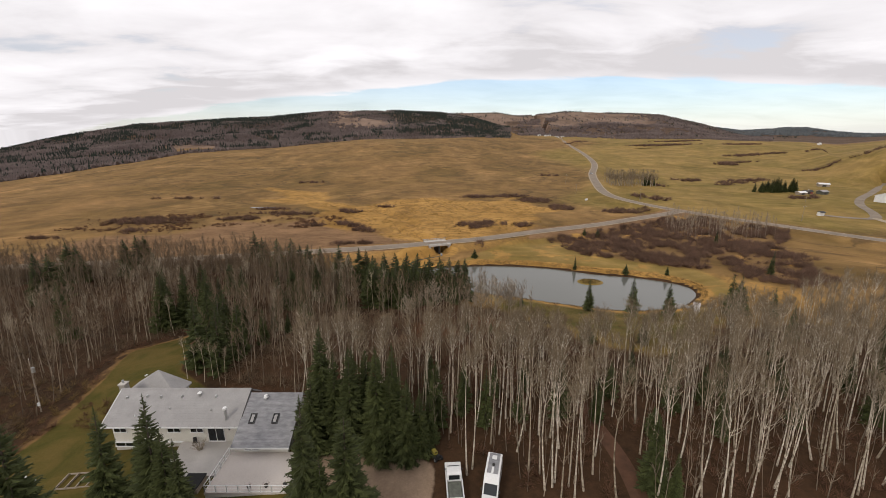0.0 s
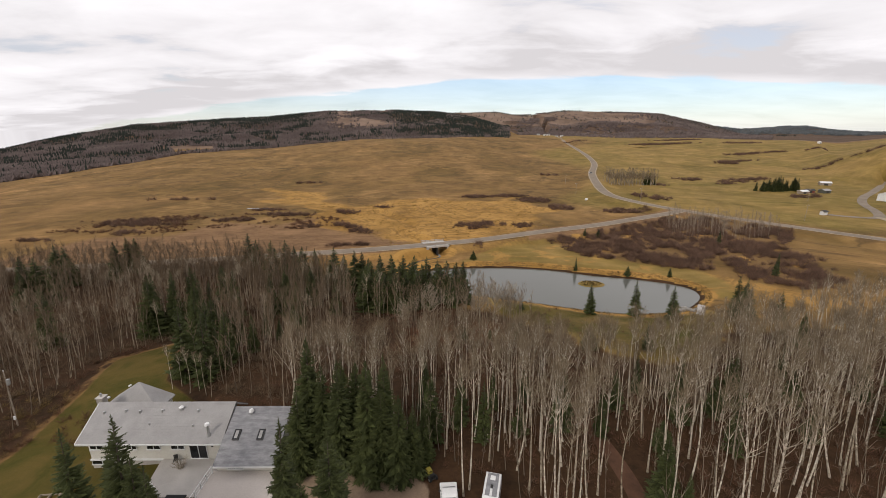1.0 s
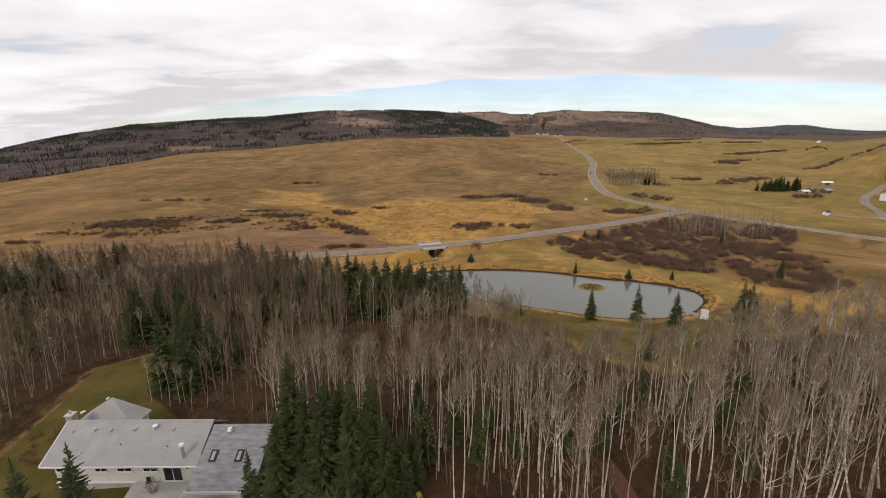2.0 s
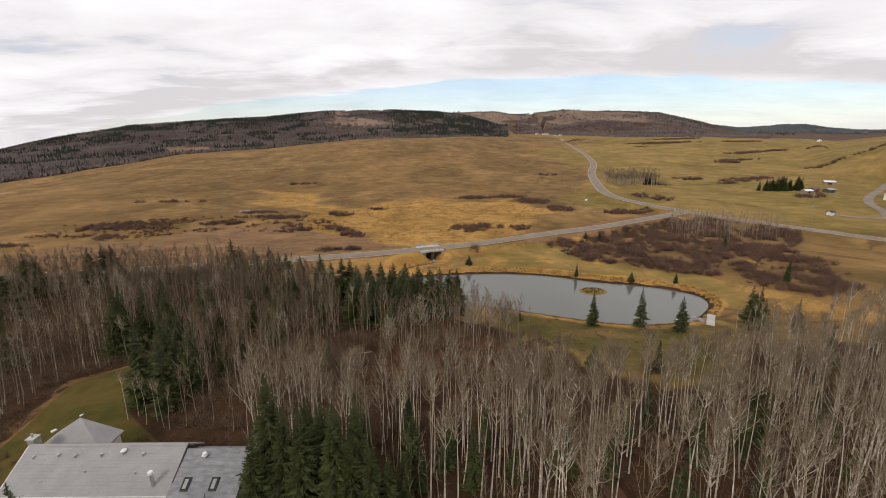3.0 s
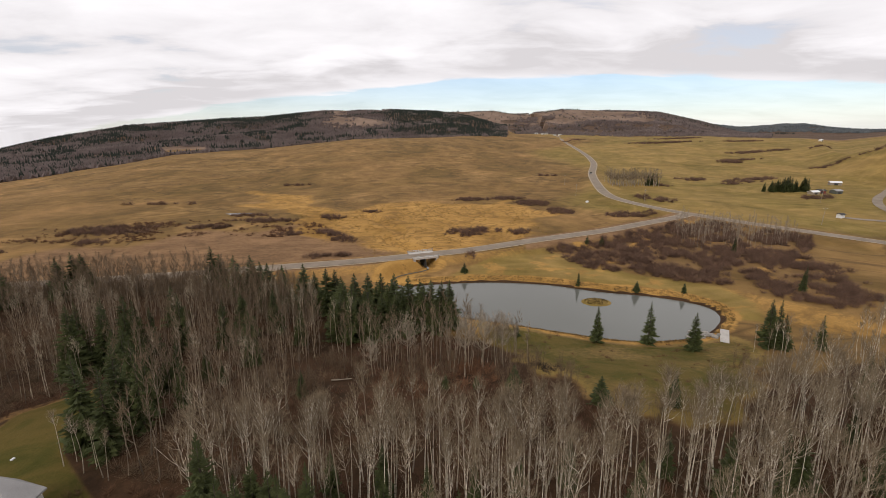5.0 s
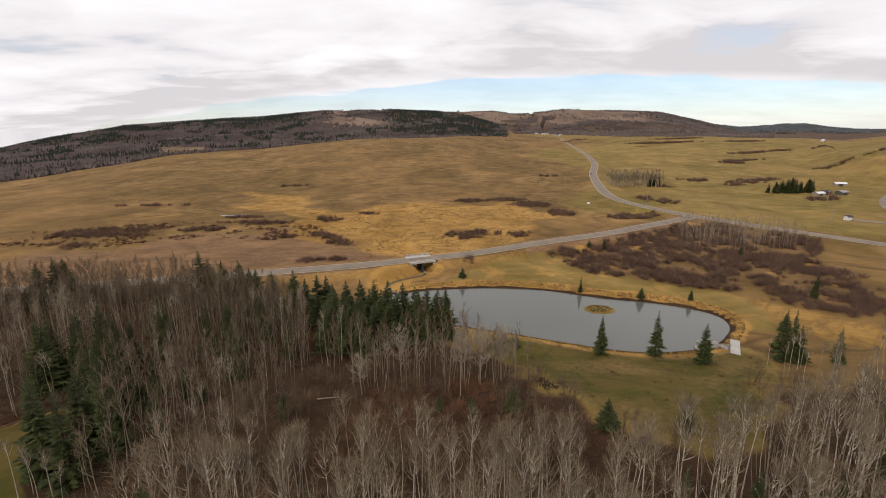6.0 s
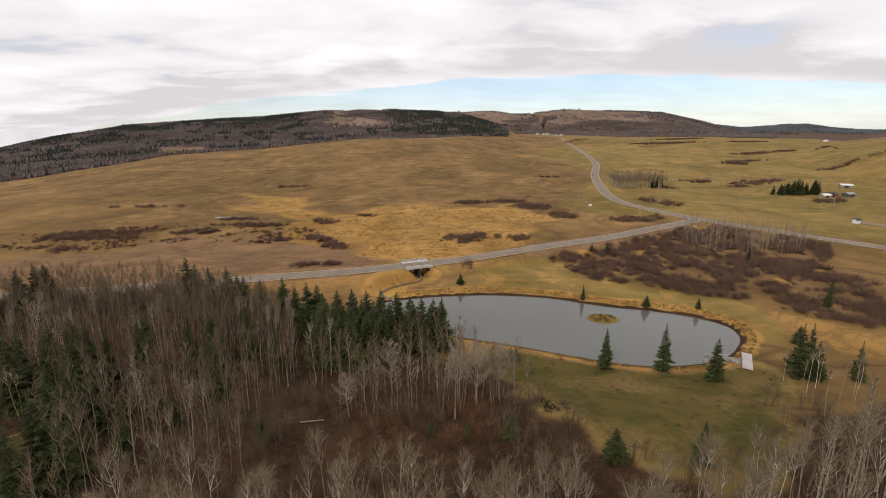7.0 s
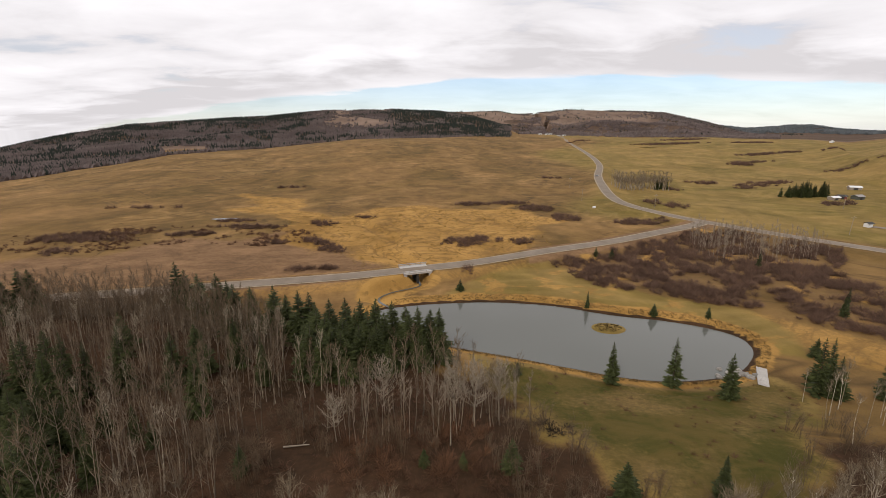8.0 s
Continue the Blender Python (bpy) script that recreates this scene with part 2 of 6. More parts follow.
MAT = {
    "ground": ground_material(),
    "bark": bark_material(),
    "twig": simple("bare_twigs", (0.200, 0.148, 0.090), (0.340, 0.262, 0.172), 0.6, 0.9, bump=0, island=0.45),
    "twig_grey": simple("grey_twigs", (0.32, 0.26, 0.19), (0.50, 0.42, 0.32), 0.6, 0.9, bump=0, island=0.4),
    "pale_wood": simple("pale_slender_stems", (0.26, 0.198, 0.138), (0.45, 0.36, 0.268), 0.6, 0.9, bump=0, island=0.45),
    # blue-grey of distance haze is painted into this woods colour
    "far_mountain": simple("hazed_mountain_woods", (0.125, 0.140, 0.150), (0.180, 0.192, 0.200), 0.003, 0.95, bump=0, island=0.2, spec=0.1),
    "twig_brown": simple("brown_twigs", (0.142, 0.094, 0.054), (0.250, 0.176, 0.108), 0.5, 0.9, bump=0, island=0.45),
    "stem_brown": simple("brown_stems", (0.195, 0.148, 0.102), (0.370, 0.295, 0.212), 0.5, 0.9, bump=0, island=0.55),
    "dead_brush": simple("dead_brush", (0.045, 0.034, 0.022), (0.09, 0.066, 0.042), 0.6, 0.95, bump=0, island=0.4),
    "shore": simple("shore_straw", (0.20, 0.135, 0.052), (0.33, 0.225, 0.098), 0.3, 0.9, bump=0, island=0.4, spec=0.1),
    "rust": simple("rust_twigs", (0.175, 0.080, 0.040), (0.29, 0.148, 0.076), 0.5, 0.9, bump=0, island=0.45),
    "trail": simple("red_trail_soil", (0.070, 0.036, 0.020), (0.135, 0.066, 0.038), 0.5, 0.95, fine=20),
    "willow": simple("willow_stems", (0.135, 0.078, 0.054), (0.270, 0.162, 0.110), 0.12, 0.9, bump=0, island=0.55),
    "russet": simple("russet_scrub", (0.125, 0.060, 0.033), (0.225, 0.118, 0.066), 0.3, 0.9, bump=0, island=0.5),
    "needle": simple("spruce_needles", (0.054, 0.068, 0.021), (0.128, 0.146, 0.047), 0.8, 0.75, bump=0, island=0.5, vary=0.3, spec=0.2),
    "needle_dark": simple("far_spruce_needles", (0.030, 0.038, 0.032), (0.052, 0.061, 0.047), 0.02, 0.85, bump=0, island=0.4, spec=0.15),
    "spruce_bark": simple("spruce_bark", (0.06, 0.045, 0.035), (0.11, 0.085, 0.065), 3, 0.9),
    "far_bare": simple("far_bare_wood", (0.135, 0.103, 0.094), (0.255, 0.204, 0.190), 0.006, 0.95, bump=0, island=0.25, spec=0.1),
    "dry_reed": simple("dry_reeds", (0.30, 0.185, 0.055), (0.46, 0.30, 0.11), 0.3, 0.9, bump=0, island=0.4, spec=0.1),
    "isle": simple("islet_grass", (0.09, 0.066, 0.028), (0.16, 0.115, 0.05), 0.5, 0.9, bump=0, island=0.4, spec=0.1),
    "water": water_material(),
    "asphalt": simple("worn_asphalt", (0.195, 0.154, 0.114), (0.285, 0.232, 0.178), 0.15, 0.9, fine=40, bump=0.15),
    "gravel": simple("gravel_shoulder", (0.30, 0.235, 0.16), (0.42, 0.34, 0.24), 0.3, 0.95, fine=20),
    "paint_line": simple("road_paint", (0.62, 0.60, 0.52), (0.75, 0.73, 0.66), 1.0, 0.7),
    "shingle": simple("grey_shingles", (0.300, 0.290, 0.284), (0.372, 0.360, 0.352), 0.7, 0.85, fine=14, bump=0.3),
    "shingle_blue": simple("blue_grey_shingles", (0.20, 0.20, 0.213), (0.345, 0.342, 0.35), 1.3, 0.85, fine=6, bump=0.3, stretch=(0.7, 2.0, 1), vary=0.12),
    "siding": simple("cream_siding", (0.62, 0.59, 0.53), (0.70, 0.68, 0.62), 0.5, 0.6),
    "white": simple("white_paint", (0.72, 0.72, 0.71), (0.82, 0.82, 0.81), 0.8, 0.45, bump=0.05),
    "trim_dark": simple("dark_trim", (0.03, 0.03, 0.03), (0.06, 0.055, 0.05), 1.0, 0.6),
    "concrete": simple("pale_concrete", (0.43, 0.40, 0.37), (0.55, 0.52, 0.48), 0.35, 0.85, fine=25),
    "deck": simple("vinyl_deck", (0.52, 0.465, 0.42), (0.60, 0.545, 0.50), 0.25, 0.7, fine=25),
    "metal": simple("galvanised_metal", (0.48, 0.48, 0.47), (0.62, 0.62, 0.61), 2, 0.4, metal=0.7),
    "wood": simple("weathered_wood", (0.26, 0.21, 0.16), (0.40, 0.34, 0.27), 1.2, 0.85, stretch=(1, 6, 1)),
    "stone": simple("grey_stone", (0.24, 0.22, 0.19), (0.42, 0.39, 0.35), 1.5, 0.9, vary=0.3, bump=0.5),
    "tyre": simple("black_rubber", (0.012, 0.012, 0.012), (0.025, 0.025, 0.025), 4, 0.8),
    "red": simple("red_brown_paint", (0.20, 0.045, 0.035), (0.26, 0.065, 0.05), 1, 0.6),
    "yellow": simple("yellow_plastic", (0.26, 0.22, 0.04), (0.36, 0.30, 0.06), 2, 0.4),
    "silver": simple("silver_car_paint", (0.42, 0.42, 0.43), (0.50, 0.50, 0.51), 1, 0.3, metal=0.3, bump=0),
    "tarp": simple("green_grey_tarp", (0.08, 0.085, 0.07), (0.14, 0.145, 0.12), 2, 0.7),
}
glass, g_nt, g_bs = node_mat("dark_window_glass")
g_bs.inputs["Base Color"].default_value = (0.012, 0.014, 0.016, 1)
g_bs.inputs["Roughness"].default_value = 0.05
MAT["glass"] = glass

# ================= mesh helpers =================
rng = np.random.default_rng(7)


def mesh_np(name, V, F, mat, smooth=False):
    """A mesh from arrays of points and triangles (or quads)."""
    V, F = np.asarray(V, np.float32), np.asarray(F, np.int32)
    me = bpy.data.meshes.new(name)
    k = F.shape[1]
    me.vertices.add(len(V)), me.loops.add(F.size), me.polygons.add(len(F))
    me.vertices.foreach_set("co", V.ravel())
    me.loops.foreach_set("vertex_index", F.ravel())
    me.polygons.foreach_set("loop_start", np.arange(0, F.size, k, dtype=np.int32))
    me.polygons.foreach_set("use_smooth", np.full(len(F), smooth))
    me.update(calc_edges=True)
    if mat:
        me.materials.append(mat)
    return me


def part(name, bm, material, parent, label="", smooth=False):
    """Links a bmesh as one mesh object under a thing or under a part."""
    me = bpy.data.meshes.new(name)
    bmesh.ops.recalc_face_normals(bm, faces=bm.faces[:])
    bm.to_mesh(me)
    bm.free()
    me.materials.append(material)
    if smooth:
        me.polygons.foreach_set("use_smooth", [True] * len(me.polygons))
    ob = new(name, me)
    ob.parent = parent
    return tagged(ob, label)


def bm_box(x0, y0, z0, x1, y1, z1, bevel=0.0, bm=None):
    own = bmesh.new()
    vs = [own.verts.new((x, y, z)) for x in (x0, x1) for y in (y0, y1) for z in (z0, z1)]
    for q in ((0, 1, 3, 2), (4, 6, 7, 5), (0, 4, 5, 1), (2, 3, 7, 6), (0, 2, 6, 4), (1, 5, 7, 3)):
        own.faces.new([vs[i] for i in q])
    if bevel:
        bmesh.ops.bevel(own, geom=own.edges[:], offset=bevel, segments=2, affect="EDGES", profile=0.5)
    return own if bm is None else bm_join(bm, own)


def bm_join(bm, own):
    idx = {v: bm.verts.new(v.co) for v in own.verts}
    for fc in own.faces:
        bm.faces.new([idx[v] for v in fc.verts])
    own.free()
    return bm


def bm_prism(profile, axis, a, b):
    """A closed profile of (u, v) pushed along an axis from a to b. axis x: (y, z); y: (x, z); z: (x, y)."""
    bm = bmesh.new()
    put = {"x": lambda u, v, w: (w, u, v), "y": lambda u, v, w: (u, w, v), "z": lambda u, v, w: (u, v, w)}[axis]
    lo, hi = [bm.verts.new(put(u, v, a)) for u, v in profile], [bm.verts.new(put(u, v, b)) for u, v in profile]
    n = len(profile)
    for i in range(n):
        bm.faces.new((lo[i], lo[(i + 1) % n], hi[(i + 1) % n], hi[i]))
    bm.faces.new(lo[::-1]), bm.faces.new(hi)
    return bm


def bm_tube(p0, p1, r0, r1=None, sides=8, bm=None):
    bm = bm or bmesh.new()
    r1 = r0 if r1 is None else r1
    p0, p1 = Vector(p0), Vector(p1)
    q = (p1 - p0).to_track_quat("Z", "Y")
    rings = []
    for p, r in ((p0, r0), (p1, r1)):
        rings.append([bm.verts.new(p + q @ Vector((math.cos(2 * math.pi * i / sides) * r, math.sin(2 * math.pi * i / sides) * r, 0))) for i in range(sides)])
    for i in range(sides):
        j = (i + 1) % sides
        bm.faces.new((rings[0][i], rings[0][j], rings[1][j], rings[1][i]))
    bm.faces.new(rings[0][::-1]), bm.faces.new(rings[1])
    return bm


def thing(name, m, label, category, group="", kind=""):
    ob = new(name)
    ob.empty_display_size = 0.3
    ob.matrix_world = m
    return tagged(ob, label, category, group, kind)


def sstep(a, b, x):
    t = np.clip((x - a) / (b - a), 0, 1)
    return t * t * (3 - 2 * t)


def poly_inside(poly, x, y, soft=3.0):
    """1 inside a closed outline, 0 outside, with a soft rim; also the signed distance (inside positive)."""
    d = np.full(np.shape(x), 1e9)
    inside = np.zeros(np.shape(x), bool)
    for (x0, y0), (x1, y1) in zip(poly, poly[1:] + poly[:1]):
        ex, ey = x1 - x0, y1 - y0
        t = np.clip(((x - x0) * ex + (y - y0) * ey) / (ex * ex + ey * ey), 0, 1)
        d = np.minimum(d, np.hypot(x - x0 - t * ex, y - y0 - t * ey))
        if y0 != y1:
            inside ^= ((y0 > y) != (y1 > y)) & (x < ex * (y - y0) / ey + x0)
    sd = np.where(inside, d, -d)
    return sstep(-soft, soft, sd), sd


def patches(x, y, size, seed=0):
    """Smooth random patches between 0 and 1, about size metres across."""
    def cell(i, j):
        v = np.sin(i * 127.1 + j * 311.7 + seed * 74.7) * 43758.5453
        return v - np.floor(v)
    out = 0
    for k, amp in ((1.0, 0.62), (2.3, 0.38)):
        u, v = np.asarray(x) / size * k, np.asarray(y) / size * k
        i, j = np.floor(u), np.floor(v)
        a, b = u - i, v - j
        a, b = a * a * (3 - 2 * a), b * b * (3 - 2 * b)
        out = out + amp * ((cell(i, j) * (1 - a) + cell(i + 1, j) * a) * (1 - b) + (cell(i, j + 1) * (1 - a) + cell(i + 1, j + 1) * a) * b)
    return out


def along(line, x, y):
    """Distance to a polyline and the value (third number) carried by its nearest point."""
    best, val = np.full(np.shape(x), 1e9), np.zeros(np.shape(x))
    for (x0, y0, z0), (x1, y1, z1) in zip(line, line[1:]):
        ex, ey = x1 - x0, y1 - y0
        t = np.clip(((x - x0) * ex + (y - y0) * ey) / (ex * ex + ey * ey), 0, 1)
        d = np.hypot(x - x0 - t * ex, y - y0 - t * ey)
        val = np.where(d < best, z0 + t * (z1 - z0), val)
        best = np.minimum(d, best)
    return best, val


def smooth_line(pts, n=8):
    """A Catmull-Rom curve through the points, as tuples."""
    P = np.array([pts[0], *pts, pts[-1]], float)
    out = []
    for i in range(1, len(P) - 2):
        for t in np.linspace(0, 1, n, endpoint=False):
            a, b, c, d = P[i - 1], P[i], P[i + 1], P[i + 2]
            out.append(0.5 * (2 * b + (c - a) * t + (2 * a - 5 * b + 4 * c - d) * t * t + (3 * b - a - 3 * c + d) * t ** 3))
    out.append(P[-2])
    return [tuple(float(v) for v in p) for p in out]


def closed_curve(pts, n=6):
    full = smooth_line(pts[-2:] + pts + pts[:2], n)
    return full[2 * n:-n - 1][:len(pts) * n]


# ================= the lie of the land =================
PLAIN, WATER = -9.6, -11.4
POND = closed_curve([(-12, 146), (-2, 150.5), (12, 152.5), (25, 152.7), (41, 150), (56, 143.5), (70, 139.5), (80, 134.5), (84, 129),
                     (81.5, 122), (73, 114.5), (65, 112), (55, 111.2), (46, 112.8), (35, 116.8), (23, 121.3), (8, 126.6), (-6, 134)])
ISLE = (52.2, 135.4)
HIGHWAY = smooth_line([(620, 3000, 24), (568, 2476, 22), (420, 1560, 19), (318, 1080, 9), (256, 760, 0), (215, 590, -4.6), (168.6, 465, -6.6), (143, 380, -7.4), (131, 330, -7.7), (130, 300, -7.7),
                       (139.8, 265, -7.6), (155.8, 237, -7.6), (180, 204.5, -7.7), (212, 168, -8), (262, 118, -8), (330, 60, -8)])
ROAD = smooth_line([(147.5, 249.5, -7.6), (134, 239.5, -7.45), (108, 224, -7.2), (82, 209, -7.1), (48, 194, -7.1), (19, 180, -7.1), (-3, 172.5, -7.1), (-25, 165.5, -7.1),
                    (-46, 161, -7.2), (-68, 157, -7.4), (-100, 151, -7.6), (-160, 141, -7.8), (-260, 128, -8)])
CREEK = smooth_line([(-40, 262, 0), (-26, 240, 0), (-16, 222, 0), (-20, 205, 0), (-8, 192, 0), (-4, 180, 0), (-2, 172, 0), (-1, 166, 0), (-10, 160, 0), (-13, 154, 0), (-8, 148, 0)])
FARM_LANE = smooth_line([(233, 246, -9.6), (242, 238, -9.6), (255, 236, -9.6), (272, 254, -9.6), (292, 282, -9.6), (318, 308, -9.4), (352, 334, -9), (420, 388, -7.7)])
FARM_DRIVE = smooth_line([(255, 236, -9.6), (250, 222, -9.4), (242, 206, -9), (222, 172, -8.2), (218, 160, -8)])

LEFT_RIDGE = ((-54, -46.5, -44, -36, -27, -22, -14.3, -6.3, -0.3, 4, 9, 12), (-0.042, -0.0300, -0.0185, 0.0095, 0.0225, 0.0275, 0.0425, 0.0440, 0.0385, 0.028, 0.004, -0.02))
RIGHT_RIDGE = ((-8, -4, -0.3, 7.2, 9, 10.9, 15.9, 19.3, 27, 31.8, 36.2, 40), (-0.02, 0.02, 0.0385, 0.0412, 0.0352, 0.0335, 0.0412, 0.0392, 0.0310, 0.0095, -0.013, -0.04))
FAR_RIDGE = ((24, 28, 30.5, 33, 35.2, 37.6, 39, 40.6, 42.2, 44.5, 47, 60), (-0.04, 0.0, 0.0025, 0.0042, -0.0005, 0.0016, 0.0048, 0.0042, -0.0015, -0.005, -0.008, -0.012))
CREST = ((-60, -47, -43, -37, -31.5, -22, -17, -11, 0, 12, 23, 32, 36, 40.6, 43.4, 46.6, 60),
         (600, 700, 730, 800, 850, 950, 980, 1000, 1050, 1600, 1300, 1300, 1300, 1200, 700, 640, 600),
         (-20, -18, -15, -9, 2, 5, 12, 21, 22, 24, 17, 19, 16, 13, 8, 23, 30))


def rolling(x, y):
    return (np.sin(x * 0.021 + 1.3) * np.cos(y * 0.017 + 0.4) + 0.6 * np.sin(x * 0.043 - y * 0.031) + 0.4 * np.sin(x * 0.011 + y * 0.057 + 2))


def ground(x, y):
    """Height of the ground."""
    x, y = np.asarray(x, float), np.asarray(y, float)
    r, az = np.hypot(x, y), np.degrees(np.arctan2(x, y))
    front = sstep(75, 55, np.abs(az))
    yard = -0.075 * np.clip(-x, 0, 70) - 0.02 * np.clip(x - 30, 0, 60)
    fall = sstep(70, 112, y + 0.12 * np.clip(-x - 30, 0, 80))
    z = yard * (1 - fall) + PLAIN * fall
    rc, zc = np.interp(az, CREST[0], CREST[1]), np.interp(az, CREST[0], CREST[2])
    r0 = np.interp(az, (-20, 8, 24), (320, 340, 500))
    up = sstep(0, 1, (r - r0) / (rc - r0)) * (r > r0)
    z = z + (zc - PLAIN) * up * front + 0.5 * rolling(x, y) * sstep(180, 420, r)
    z = z - 9 * sstep(0, 170, r - rc) * front
    lump = rolling(x * 0.35, y * 0.35)
    for (azs, tans), foot, peak in ((LEFT_RIDGE, 1180, 2200), (RIGHT_RIDGE, 1750, 3000), (FAR_RIDGE, 3000, 4400)):
        top = 40.0 + np.interp(az, azs, tans) * peak
        t = np.clip((r - foot) / (peak - foot), 0, 1)
        shape = 0.55 * t + 0.45 * t * t * (3 - 2 * t)
        hill = zc - 9 + (top - zc + 9) * shape + lump * 13 * t * (1 - t) * 2.5
        hill = np.where(r > peak, top - (r - peak) * 0.03, hill)
        z = np.where((r > foot) & (front > 0), np.maximum(z, hill), z)
    # the land falls away behind the western ridge
    z = z - 0.09 * np.clip(r - 2200, 0, 3000) * sstep(-38, -44, az) * front
    # road beds
    for line, half, w in ((HIGHWAY, 6.5, 11), (ROAD, 5.0, 7), (FARM_LANE, 3.0, 6), (FARM_DRIVE, 3.0, 6)):
        d, rz = along(line, x, y)
        k = 1 - sstep(half, half + w, d)
        z = z * (1 - k) + (rz - 0.12) * k
    # creek and pond
    d, _ = along(CREEK, x, y)
    z = z - (z + 11.25) * (1 - sstep(1.2, 5.0, d)) * sstep(142, 150, y)
    _, sd = poly_inside(POND, x, y)
    bowl = np.interp(sd, (-9, -2.5, -0.5, 0.6, 6), (0, -0.9, -1.55, -2.2, -3.6))
    z = np.where(sd > -9, np.minimum(z, np.where(sd > -2.5, PLAIN + bowl, PLAIN + bowl + 0.25)), z)
    di = np.hypot((x - ISLE[0]) / 4.2, (y - ISLE[1]) / 3.0)
    return np.where(di < 1.5, np.maximum(z, WATER + 0.55 * np.cos(np.clip(di, 0, 1.5) * 1.5) + 0.02), z)


def gz(x, y):
    return float(ground(x, y))


LAWN = [(-63, 30), (-61, 52), (-63.5, 66), (-68, 79), (-60, 88), (-50, 68), (-38, 59), (-18, 55), (-18, 30)]
MEADOW = [(14, 121), (21, 100), (23, 84), (27, 72), (40, 67), (53, 74), (64, 87), (74, 98), (76, 108), (70, 113), (55, 112), (35, 117.5)]
GREEN = [(2, 151), (16, 166), (30, 178), (50, 186), (58, 172), (74, 154), (96, 143), (98, 128), (90, 116), (83, 121), (86, 130), (80, 138), (56, 146), (40, 153), (20, 156)]
MARSH = [(-152, 366), (-136, 374), (-98, 316), (-62, 284), (-34, 294), (8, 310), (60, 300), (66, 270), (58, 240), (60, 206), (36, 203), (2, 183), (-24, 178), (-37, 192), (-56, 215), (-79, 250), (-120, 302)]
BRUSH = [(50, 183), (60, 160), (77, 154), (89, 145.5), (99, 144), (108, 157), (113, 155), (102, 140), (109, 132), (117, 124), (135, 130), (150, 156), (146, 170), (172, 197), (172, 209), (150, 232), (134, 238), (119, 221), (85, 207), (63, 196)]
EAST_GOLD = [(90, 146), (103, 138), (116, 125), (126, 112), (118, 104), (104, 108), (93, 116), (91, 126), (95, 134)]
DRIVE = [(-18, 34), (-18, 47), (-11, 46), (-4, 44), (-1, 41), (-1.2, 37), (-4, 28), (-14, 24)]


def near_wood(x, y):
    """Where the leaf litter of the near woods lies."""
    far = np.interp(x, (-180, -110, -70, -40, 0, 22, 34, 60, 90, 140), (138, 148, 150, 137, 119, 108, 100, 84, 87, 98))
    w = 1 - sstep(-7, 7, y - far + 3 * np.sin(x * 0.2) + 2 * np.sin(x * 0.07))
    return w * (1 - poly_inside(LAWN, x, y, 1.5)[0]) * (1 - poly_inside(MEADOW, x + 9 * (patches(x, y, 9, 1) - 0.5), y + 9 * (patches(x, y, 9, 2) - 0.5), 5)[0])


def open_slope(r, a):
    """Grassy, treeless slopes of the hills, by distance and bearing in degrees."""
    west = sstep(-18, -13, a) * sstep(-4.5, -6.5, a + (r - 1500) * 0.002) * sstep(1450, 1600, r) * sstep(0.30, 0.46, patches(a * 26, r * 0.6, 110, 21))
    east = sstep(2, 4, a) * sstep(28, 22, a) * sstep(2220, 2380, r) * sstep(0.26, 0.42, patches(a * 26, r * 0.6, 120, 22))
    glade = sstep(-33.5, -32.5, a) * sstep(-27.5, -28.5, a) * sstep(1010, 1040, r) * sstep(1330, 1290, r)
    return np.clip(np.maximum.reduce([west, east, glade]), 0, 1)


